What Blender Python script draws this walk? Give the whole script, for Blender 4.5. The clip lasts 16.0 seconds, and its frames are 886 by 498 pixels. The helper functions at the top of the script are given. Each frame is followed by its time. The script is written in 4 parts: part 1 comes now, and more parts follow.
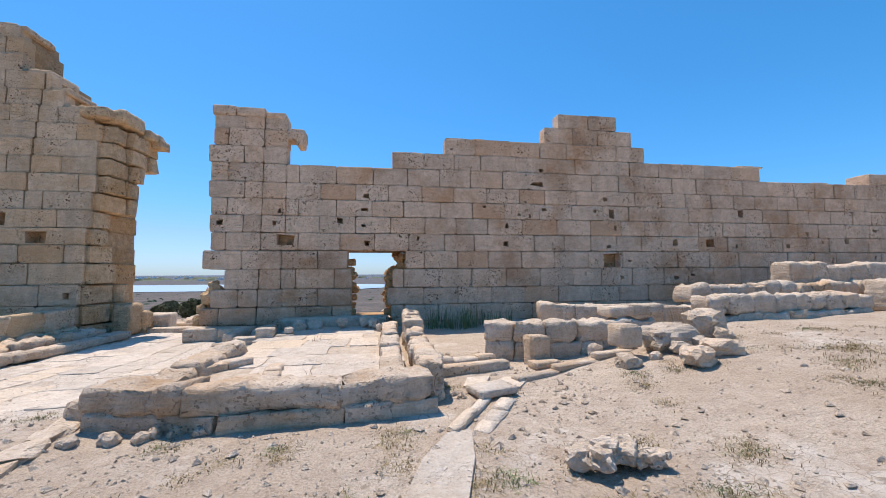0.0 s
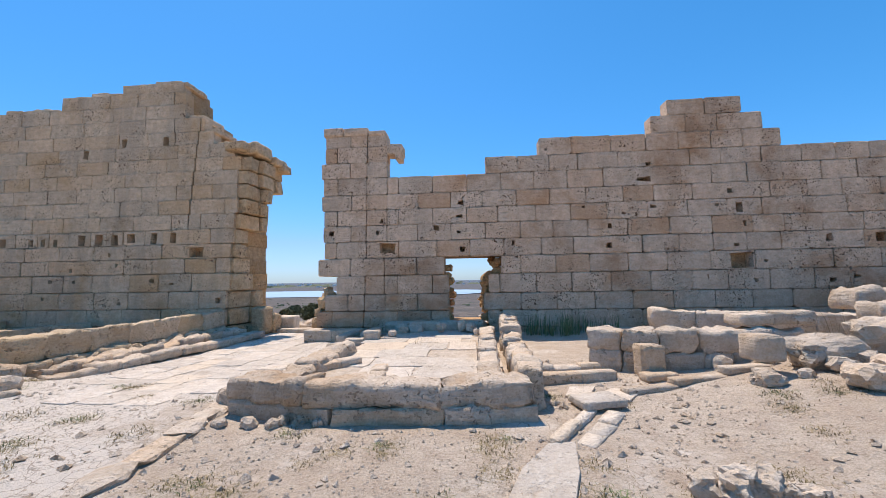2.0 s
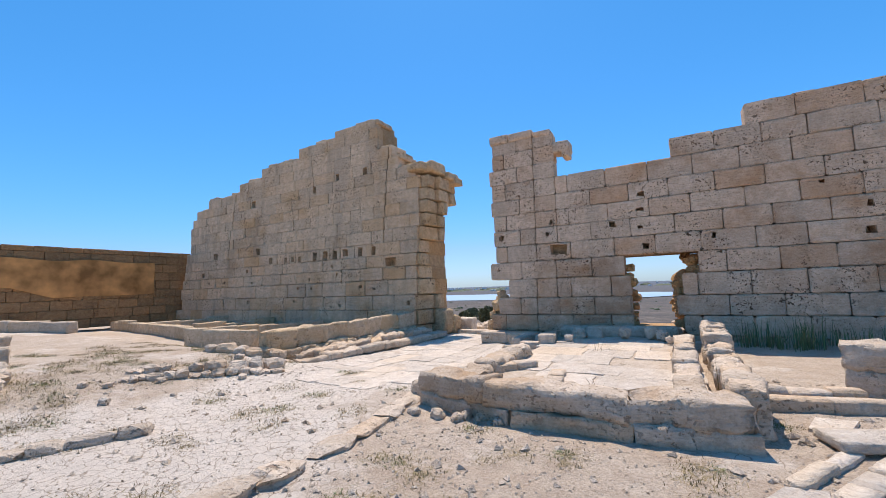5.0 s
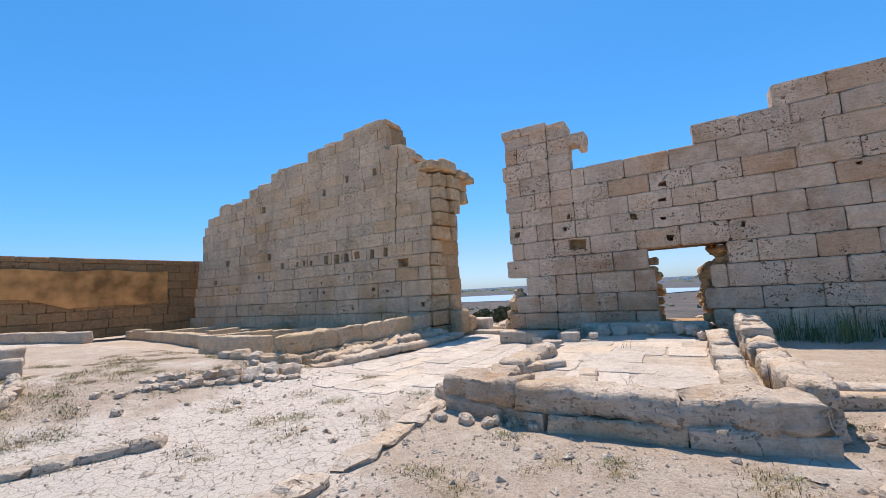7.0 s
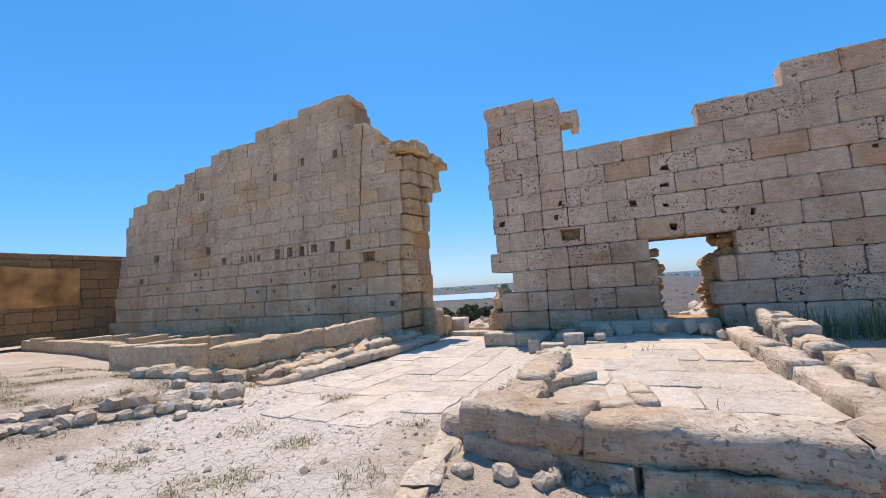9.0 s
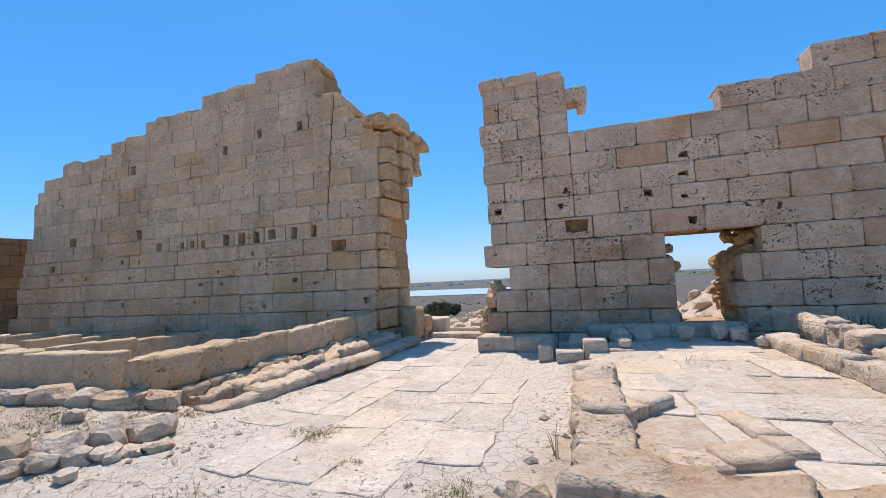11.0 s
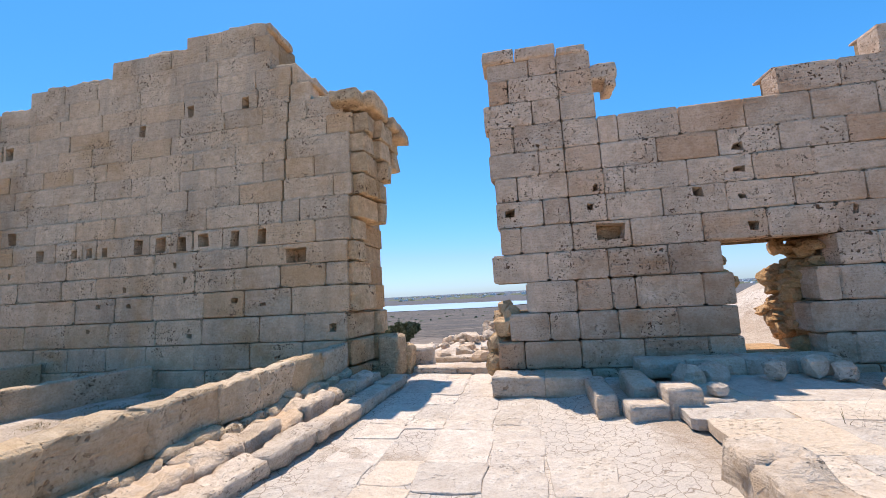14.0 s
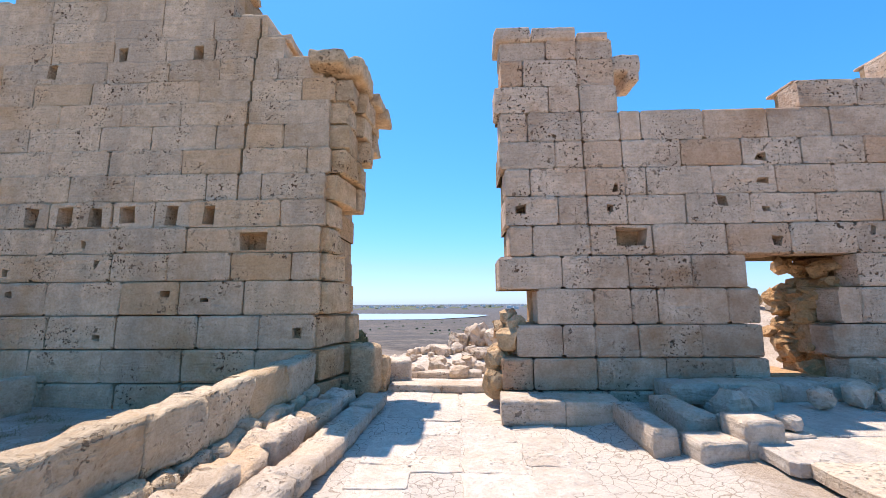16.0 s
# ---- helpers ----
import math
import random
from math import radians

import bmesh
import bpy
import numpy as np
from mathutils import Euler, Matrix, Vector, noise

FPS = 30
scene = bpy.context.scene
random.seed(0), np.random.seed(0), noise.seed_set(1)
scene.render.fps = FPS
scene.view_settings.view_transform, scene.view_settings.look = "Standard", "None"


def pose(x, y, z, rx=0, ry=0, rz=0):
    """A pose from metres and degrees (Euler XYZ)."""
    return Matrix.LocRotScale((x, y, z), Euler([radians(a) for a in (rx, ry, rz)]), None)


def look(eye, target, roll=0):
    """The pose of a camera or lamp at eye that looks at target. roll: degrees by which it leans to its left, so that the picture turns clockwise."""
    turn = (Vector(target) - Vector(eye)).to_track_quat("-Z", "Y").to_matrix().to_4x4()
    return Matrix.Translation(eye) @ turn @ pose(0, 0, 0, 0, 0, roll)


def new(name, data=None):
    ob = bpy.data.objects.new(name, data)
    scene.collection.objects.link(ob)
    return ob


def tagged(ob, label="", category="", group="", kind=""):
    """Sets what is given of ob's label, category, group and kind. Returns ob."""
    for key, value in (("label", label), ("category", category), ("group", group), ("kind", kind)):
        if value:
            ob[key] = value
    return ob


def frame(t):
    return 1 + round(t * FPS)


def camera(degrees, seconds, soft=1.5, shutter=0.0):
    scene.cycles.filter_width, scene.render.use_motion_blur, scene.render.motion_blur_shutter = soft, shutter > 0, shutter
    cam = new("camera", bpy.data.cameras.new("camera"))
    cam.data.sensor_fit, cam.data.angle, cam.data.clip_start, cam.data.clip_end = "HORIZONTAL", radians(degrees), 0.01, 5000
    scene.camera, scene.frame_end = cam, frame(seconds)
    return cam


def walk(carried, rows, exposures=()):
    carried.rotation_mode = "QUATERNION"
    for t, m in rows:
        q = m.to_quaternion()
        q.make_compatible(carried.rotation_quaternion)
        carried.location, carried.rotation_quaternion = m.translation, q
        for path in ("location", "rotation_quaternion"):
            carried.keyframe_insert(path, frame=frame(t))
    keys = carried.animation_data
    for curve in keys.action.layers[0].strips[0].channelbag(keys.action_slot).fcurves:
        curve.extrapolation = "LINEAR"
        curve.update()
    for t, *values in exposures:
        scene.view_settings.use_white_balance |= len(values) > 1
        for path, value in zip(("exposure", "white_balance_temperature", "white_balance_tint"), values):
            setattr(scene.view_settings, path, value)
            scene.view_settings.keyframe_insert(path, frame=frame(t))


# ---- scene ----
cam = camera(97.3, 16.0, soft=0.5)
# seconds, x, y, z, yaw, pitch, roll
ROWS = [
    (0, 0.058, -0.225, 1.620, -9.06, 3.44, 0.30),
    (0.5, 0.082, -0.238, 1.619, -4.54, 3.57, 0.31),
    (1, 0.095, -0.230, 1.615, -1.86, 3.92, -0.00),
    (1.5, 0.098, -0.219, 1.614, 2.15, 4.14, 0.25),
    (2, 0.082, -0.213, 1.607, 5.06, 4.39, 0.99),
    (2.5, 0.076, -0.212, 1.607, 8.52, 4.81, 1.17),
    (3, 0.074, -0.206, 1.603, 12.28, 4.81, 0.94),
    (3.5, 0.063, -0.203, 1.601, 16.07, 4.88, 1.00),
    (4, 0.059, -0.198, 1.598, 19.26, 5.39, 1.12),
    (4.5, 0.064, -0.199, 1.604, 24.29, 5.76, 1.45),
    (5, 0.084, -0.189, 1.599, 29.90, 5.50, 1.96),
    (5.2, 0.087, -0.192, 1.598, 32.03, 5.41, 2.15),
    (7.3, -0.419, 0.032, 1.515, 30.81, 5.99, 4.08),
    (7.5, -0.600, 0.067, 1.497, 28.83, 4.70, 3.65),
    (8, -0.909, 0.412, 1.480, 29.15, 5.50, 6.04),
    (8.5, -1.204, 0.745, 1.457, 28.20, 6.33, 3.21),
    (8.7, -1.348, 0.888, 1.468, 26.36, 5.85, 3.97),
    (10.8, -2.724, 2.115, 1.524, 19.10, 4.43, 1.57),
    (11, -2.863, 2.201, 1.496, 18.29, 4.52, 2.81),
    (11.5, -3.148, 2.502, 1.589, 17.35, 8.36, 2.08),
    (12, -3.366, 2.737, 1.584, 16.60, 7.82, 0.34),
    (12.5, -3.655, 3.051, 1.586, 13.28, 5.53, 1.55),
    (13, -3.852, 3.426, 1.582, 12.98, 7.18, 1.75),
    (13.5, -4.133, 3.757, 1.558, 12.57, 5.95, 1.23),
    (14, -4.426, 4.096, 1.626, 10.89, 6.45, 3.06),
    (14.5, -4.714, 4.417, 1.643, 9.30, 9.27, 1.84),
    (15, -4.997, 4.713, 1.659, 8.56, 8.09, 2.88),
    (15.5, -5.280, 4.948, 1.642, 2.46, 8.31, -0.75),
    (16, -5.562, 5.187, 1.529, 2.13, 7.84, 0.34),
]
walk(cam, [(t, pose(x, y, z, 90 + p, r, w)) for t, x, y, z, w, p, r in ROWS],
     [(t, e, 6680, g) for t, e, g in ((0, 0.08, 15.5), (5, 0.06, 16), (8.5, 0.06, 16), (11, 0.06, 16), (13, 0.14, 16), (14.5, 0.34, 17), (16, 0.52, 18))])

# ---- light ----
SUN_DIR = Vector((-0.21, 0.36, 1.0)).normalized()      # towards the sun
world = bpy.data.worlds.new("sky")
scene.world = world
world.use_nodes = True
wn = world.node_tree.nodes
sky = wn.new("ShaderNodeTexSky")
sky.sky_type = "NISHITA"
sky.sun_disc = False
sky.sun_elevation = math.asin(SUN_DIR.z)
sky.sun_rotation = math.atan2(SUN_DIR.x, SUN_DIR.y)
sky.altitude = 50
sky.air_density = 1.0
sky.dust_density = 0.3
sky.ozone_density = 1.3
tint = wn.new("ShaderNodeMix")
tint.data_type, tint.blend_type = "RGBA", "MULTIPLY"
tint.inputs[0].default_value = 1.0
# the hazy low sky is paler than the deep blue above it
split = wn.new("ShaderNodeSeparateColor")
pale_sky = wn.new("ShaderNodeMapRange")
pale_sky.inputs["From Min"].default_value, pale_sky.inputs["From Max"].default_value = 1.5, 5.2
hue = wn.new("ShaderNodeMix")
hue.data_type = "RGBA"
hue.inputs[6].default_value = (0.26, 0.92, 1.30, 1)
hue.inputs[7].default_value = (0.47, 0.70, 1.12, 1)
world.node_tree.links.new(sky.outputs[0], split.inputs[0])
world.node_tree.links.new(split.outputs[0], pale_sky.inputs["Value"])
world.node_tree.links.new(pale_sky.outputs[0], hue.inputs[0])
world.node_tree.links.new(hue.outputs[2], tint.inputs[7])
world.node_tree.links.new(sky.outputs[0], tint.inputs[6])
world.node_tree.links.new(tint.outputs[2], wn["Background"].inputs[0])
wn["Background"].inputs[1].default_value = 0.14
sun = new("sun", bpy.data.lights.new("sun", "SUN"))
sun.data.energy = 4.7
sun.data.angle = radians(0.53)
sun.data.color = (1.0, 0.93, 0.82)
sun.matrix_world = look(SUN_DIR * 50, (0, 0, 0))


# ---- materials ----
def mat(name, rough=0.9):
    m = bpy.data.materials.new(name)
    m.use_nodes = True
    nt = m.node_tree
    b = nt.nodes["Principled BSDF"]
    b.inputs["Roughness"].default_value = rough
    b.inputs["Specular IOR Level"].default_value = 0.25
    return m, nt, b


def nd(nt, kind, **kw):
    n = nt.nodes.new(kind)
    for k, v in kw.items():
        n.inputs[k.replace("_", " ")].default_value = v
    return n


def mix(nt, fac, a, b, mode="MIX"):
    n = nt.nodes.new("ShaderNodeMix")
    n.data_type, n.blend_type = "RGBA", mode
    for slot, v in ((0, fac), (6, a), (7, b)):
        if isinstance(v, bpy.types.NodeSocket):
            nt.links.new(v, n.inputs[slot])
        else:
            n.inputs[slot].default_value = v
    return n.outputs[2]


def ramp(nt, fac, lo, hi, a=0.0, b=1.0):
    n = nt.nodes.new("ShaderNodeMapRange")
    nt.links.new(fac, n.inputs[0])
    for i, v in enumerate((lo, hi, a, b)):
        n.inputs[i + 1].default_value = v
    return n.outputs[0]


def place(nt, scale=1.0, warp=0.0):
    """World position, as texture coordinates."""
    g = nt.nodes.new("ShaderNodeNewGeometry")
    out = g.outputs["Position"]
    if warp:
        n = nd(nt, "ShaderNodeTexNoise", Scale=3.0, Detail=3.0)
        nt.links.new(out, n.inputs["Vector"])
        v = nt.nodes.new("ShaderNodeVectorMath")
        v.operation = "MULTIPLY_ADD"
        nt.links.new(n.outputs["Color"], v.inputs[0])
        v.inputs[1].default_value = (warp,) * 3
        nt.links.new(out, v.inputs[2])
        out = v.outputs[0]
    return out


def stone(name, base, dark, warm, pits=1.0, stain=0.35, rough=0.92, piece="Object", runs=0.0):
    """Weathered limestone: grain, pits, warm stains, a tone of its own for each piece."""
    m, nt, b = mat(name, rough)
    p = place(nt)
    if piece == "Object":
        r = nt.nodes.new("ShaderNodeObjectInfo").outputs["Random"]
    else:
        r = nt.nodes.new("ShaderNodeNewGeometry").outputs["Random Per Island"]
    big = nd(nt, "ShaderNodeTexNoise", Scale=0.55, Detail=7.0, Roughness=0.68)
    fine = nd(nt, "ShaderNodeTexNoise", Scale=26.0, Detail=6.0, Roughness=0.7)
    mid = nd(nt, "ShaderNodeTexNoise", Scale=6.0, Detail=5.0, Roughness=0.6)
    for n in (big, fine, mid):
        nt.links.new(p, n.inputs["Vector"])
    lay = nt.nodes.new("ShaderNodeMapping")
    lay.inputs["Scale"].default_value = (1.6, 1.6, 17.0)
    nt.links.new(p, lay.inputs["Vector"])
    strata = nd(nt, "ShaderNodeTexNoise", Scale=1.0, Detail=5.0, Roughness=0.65)
    nt.links.new(lay.outputs[0], strata.inputs["Vector"])
    col = mix(nt, ramp(nt, mid.outputs["Fac"], 0.35, 0.65), dark, base)
    col = mix(nt, ramp(nt, strata.outputs["Fac"], 0.32, 0.5, 0.28, 0.0), col, dark)
    col = mix(nt, ramp(nt, big.outputs["Fac"], 0.49, 0.68, 0.0, stain), col, warm)
    # grey runs left by rain
    if runs:
        tall = nt.nodes.new("ShaderNodeMapping")
        tall.inputs["Scale"].default_value = (1.5, 1.5, 0.09)
        nt.links.new(place(nt, 1.0, 0.15), tall.inputs["Vector"])
        drip = nd(nt, "ShaderNodeTexNoise", Scale=1.0, Detail=4.0, Roughness=0.6)
        nt.links.new(tall.outputs[0], drip.inputs["Vector"])
        col = mix(nt, ramp(nt, drip.outputs["Fac"], 0.5, 0.62, 0.0, runs), col, (0.42, 0.33, 0.24, 1))
    wr = nt.nodes.new("ShaderNodeMath")
    wr.operation = "POWER"
    nt.links.new(r, wr.inputs[0])
    wr.inputs[1].default_value = 7.0
    wm = nt.nodes.new("ShaderNodeMath")
    wm.operation = "MULTIPLY"
    nt.links.new(wr.outputs[0], wm.inputs[0])
    wm.inputs[1].default_value = 0.6
    col = mix(nt, wm.outputs[0], col, warm)
    tone = nt.nodes.new("ShaderNodeHueSaturation")
    nt.links.new(ramp(nt, r, 0, 1, 0.84, 1.1), tone.inputs["Value"])
    nt.links.new(col, tone.inputs["Color"])
    col = tone.outputs[0]
    col = mix(nt, ramp(nt, fine.outputs["Fac"], 0.33, 0.58, 0.42, 0.0), col, dark, "MULTIPLY")
    # pits: small round hollows, in clusters, their inner shade painted as dark colour
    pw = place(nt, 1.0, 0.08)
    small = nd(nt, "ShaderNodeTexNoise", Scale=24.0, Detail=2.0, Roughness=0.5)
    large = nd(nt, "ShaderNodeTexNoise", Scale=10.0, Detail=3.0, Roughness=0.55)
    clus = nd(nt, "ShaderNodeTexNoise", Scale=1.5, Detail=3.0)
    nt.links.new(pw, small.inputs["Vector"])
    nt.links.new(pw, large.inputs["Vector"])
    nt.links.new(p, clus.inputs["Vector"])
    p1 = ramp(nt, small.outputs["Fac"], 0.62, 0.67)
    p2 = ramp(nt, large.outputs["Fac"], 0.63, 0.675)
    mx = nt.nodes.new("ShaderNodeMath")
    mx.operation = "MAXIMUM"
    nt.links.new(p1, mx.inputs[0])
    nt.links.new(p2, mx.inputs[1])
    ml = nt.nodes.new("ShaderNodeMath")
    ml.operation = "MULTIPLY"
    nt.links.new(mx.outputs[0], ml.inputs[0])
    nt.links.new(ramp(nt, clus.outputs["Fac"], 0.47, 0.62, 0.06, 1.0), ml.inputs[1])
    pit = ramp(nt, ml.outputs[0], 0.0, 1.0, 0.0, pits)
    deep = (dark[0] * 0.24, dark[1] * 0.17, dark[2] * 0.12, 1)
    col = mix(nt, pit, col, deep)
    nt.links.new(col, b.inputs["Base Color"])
    hgt = nt.nodes.new("ShaderNodeMath")
    hgt.operation = "SUBTRACT"
    sumh = nt.nodes.new("ShaderNodeMath")
    sumh.operation = "MULTIPLY_ADD"
    nt.links.new(fine.outputs["Fac"], sumh.inputs[0])
    sumh.inputs[1].default_value = 0.5
    nt.links.new(mid.outputs["Fac"], sumh.inputs[2])
    lays = nt.nodes.new("ShaderNodeMath")
    lays.operation = "MULTIPLY_ADD"
    nt.links.new(strata.outputs["Fac"], lays.inputs[0])
    lays.inputs[1].default_value = 0.8
    nt.links.new(sumh.outputs[0], lays.inputs[2])
    nt.links.new(lays.outputs[0], hgt.inputs[0])
    nt.links.new(pit, hgt.inputs[1])
    bump = nt.nodes.new("ShaderNodeBump")
    bump.inputs["Strength"].default_value = 1.0
    bump.inputs["Distance"].default_value = 0.055
    nt.links.new(hgt.outputs[0], bump.inputs["Height"])
    nt.links.new(bump.outputs[0], b.inputs["Normal"])
    return m


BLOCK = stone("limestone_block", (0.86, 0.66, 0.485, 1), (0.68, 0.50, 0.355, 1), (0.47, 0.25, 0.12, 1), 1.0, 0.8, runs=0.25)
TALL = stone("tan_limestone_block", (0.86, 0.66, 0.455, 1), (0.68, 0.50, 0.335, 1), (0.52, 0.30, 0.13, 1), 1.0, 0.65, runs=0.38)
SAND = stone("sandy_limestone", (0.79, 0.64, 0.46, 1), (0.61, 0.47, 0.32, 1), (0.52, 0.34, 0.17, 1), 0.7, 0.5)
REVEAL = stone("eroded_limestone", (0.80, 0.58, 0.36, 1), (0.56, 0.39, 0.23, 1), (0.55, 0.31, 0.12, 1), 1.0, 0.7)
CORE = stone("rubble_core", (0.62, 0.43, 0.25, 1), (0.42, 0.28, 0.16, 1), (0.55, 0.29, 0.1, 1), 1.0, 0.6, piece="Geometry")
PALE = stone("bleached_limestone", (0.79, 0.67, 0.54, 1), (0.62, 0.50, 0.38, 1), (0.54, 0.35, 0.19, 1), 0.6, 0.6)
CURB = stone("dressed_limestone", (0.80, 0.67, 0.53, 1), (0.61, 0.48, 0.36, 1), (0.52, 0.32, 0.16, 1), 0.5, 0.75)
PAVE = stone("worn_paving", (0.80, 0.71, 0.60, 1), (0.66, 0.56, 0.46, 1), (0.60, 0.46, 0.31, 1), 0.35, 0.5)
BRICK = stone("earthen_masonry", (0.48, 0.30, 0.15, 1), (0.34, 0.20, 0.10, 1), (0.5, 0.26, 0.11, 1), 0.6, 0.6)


def ground_material():
    m, nt, b = mat("dusty_ground", 0.95)
    p = place(nt)
    g = nt.nodes.new("ShaderNodeSeparateXYZ")
    nt.links.new(p, g.inputs[0])
    big = nd(nt, "ShaderNodeTexNoise", Scale=0.55, Detail=6.0, Roughness=0.6)
    mid = nd(nt, "ShaderNodeTexNoise", Scale=4.0, Detail=6.0, Roughness=0.65)
    fine = nd(nt, "ShaderNodeTexNoise", Scale=40.0, Detail=5.0, Roughness=0.75)
    far = nd(nt, "ShaderNodeTexNoise", Scale=0.05, Detail=8.0, Roughness=0.7)
    scrub = nd(nt, "ShaderNodeTexNoise", Scale=0.35, Detail=6.0, Roughness=0.75)
    for n in (big, mid, fine, far, scrub):
        nt.links.new(p, n.inputs["Vector"])
    col = mix(nt, ramp(nt, big.outputs["Fac"], 0.35, 0.65), (0.56, 0.44, 0.33, 1), (0.69, 0.58, 0.46, 1))
    col = mix(nt, ramp(nt, mid.outputs["Fac"], 0.42, 0.7, 0, 0.7), col, (0.46, 0.34, 0.25, 1))
    col = mix(nt, ramp(nt, fine.outputs["Fac"], 0.35, 0.58, 0.6, 0), col, (0.30, 0.22, 0.15, 1))
    peb = nd(nt, "ShaderNodeTexVoronoi", Scale=22.0)
    nt.links.new(place(nt, 1, 0.04), peb.inputs["Vector"])
    col = mix(nt, ramp(nt, peb.outputs["Distance"], 0.10, 0.2, 0.6, 0), col, (0.62, 0.55, 0.47, 1))
    # worn bedrock showing through, crazed and pale
    rk = nd(nt, "ShaderNodeTexNoise", Scale=0.33, Detail=7.0, Roughness=0.72)
    nt.links.new(p, rk.inputs["Vector"])
    crk = nd(nt, "ShaderNodeTexVoronoi", Scale=7.0)
    crk.feature = "DISTANCE_TO_EDGE"
    nt.links.new(place(nt, 1, 0.25), crk.inputs["Vector"])
    pale = mix(nt, ramp(nt, crk.outputs["Distance"], 0.0, 0.045), (0.34, 0.26, 0.19, 1), (0.72, 0.63, 0.53, 1))
    # the road's bedrock lies open west of the platform
    strip = nt.nodes.new("ShaderNodeMath")
    strip.operation = "MULTIPLY_ADD"
    nt.links.new(ramp(nt, g.outputs["X"], -2.7, -3.5, 0, 0.14), strip.inputs[0])
    nt.links.new(ramp(nt, g.outputs["X"], -8.6, -6.6), strip.inputs[1])
    nt.links.new(rk.outputs["Fac"], strip.inputs[2])
    col = mix(nt, ramp(nt, strip.outputs[0], 0.52, 0.6, 0, 0.85), col, pale)
    spk = nd(nt, "ShaderNodeTexNoise", Scale=11.0, Detail=3.0, Roughness=0.6)
    nt.links.new(p, spk.inputs["Vector"])
    col = mix(nt, ramp(nt, spk.outputs["Fac"], 0.62, 0.7, 0, 0.55), col, (0.27, 0.20, 0.13, 1))
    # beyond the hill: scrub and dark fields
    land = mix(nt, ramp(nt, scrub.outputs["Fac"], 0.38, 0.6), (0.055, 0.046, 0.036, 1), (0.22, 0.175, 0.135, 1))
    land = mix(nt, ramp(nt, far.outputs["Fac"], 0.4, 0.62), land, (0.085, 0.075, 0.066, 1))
    # aerial haze painted into the far land's colour, bluer with distance
    painted_haze = mix(nt, ramp(nt, g.outputs["Y"], 300, 3000, 0, 0.6), land, (0.11, 0.15, 0.20, 1))
    col = mix(nt, ramp(nt, g.outputs["Y"], 18, 32), col, painted_haze)
    nt.links.new(col, b.inputs["Base Color"])
    h = nt.nodes.new("ShaderNodeMath")
    h.operation = "MULTIPLY_ADD"
    nt.links.new(fine.outputs["Fac"], h.inputs[0])
    h.inputs[1].default_value = 0.4
    nt.links.new(mid.outputs["Fac"], h.inputs[2])
    bump = nt.nodes.new("ShaderNodeBump")
    bump.inputs["Strength"].default_value = 1.0
    bump.inputs["Distance"].default_value = 0.07
    nt.links.new(h.outputs[0], bump.inputs["Height"])
    nt.links.new(bump.outputs[0], b.inputs["Normal"])
    return m


GROUND = ground_material()


def plain(name, c, rough=0.8, var=0.25, scale=8.0):
    m, nt, b = mat(name, rough)
    n = nd(nt, "ShaderNodeTexNoise", Scale=scale, Detail=4.0)
    nt.links.new(place(nt), n.inputs["Vector"])
    lo = tuple(v * (1 - var) for v in c) + (1,)
    hi = tuple(min(1, v * (1 + var)) for v in c) + (1,)
    nt.links.new(mix(nt, ramp(nt, n.outputs["Fac"], 0.3, 0.7), lo, hi), b.inputs["Base Color"])
    return m


WATER = plain("lake_water", (0.42, 0.52, 0.60), 0.35, 0.08, 0.01)
LEAF = plain("dusty_leaf", (0.105, 0.12, 0.065), 0.7, 0.4, 3.0)
BARK = plain("grey_bark", (0.16, 0.12, 0.09), 0.9)
DRY = plain("dry_weed", (0.26, 0.20, 0.10), 0.85, 0.4, 5.0)
GREEN = plain("green_weed", (0.16, 0.19, 0.08), 0.8, 0.4, 5.0)
WHITE = plain("white_plaster", (0.75, 0.73, 0.7), 0.8, 0.1)


# ---- mesh tools ----
def obj(name, verts, faces, material, parent=None, label="", smooth=False):
    me = bpy.data.meshes.new(name)
    me.from_pydata(verts, [], faces)
    me.materials.append(material)
    if smooth:
        me.polygons.foreach_set("use_smooth", [True] * len(me.polygons))
    ob = new(name, me)
    if parent:
        ob.parent = parent
    if label:
        ob["label"] = label
    return ob


def empty(name, loc=(0, 0, 0)):
    ob = new(name)
    ob.location = loc
    ob.empty_display_size = 0.2
    return ob


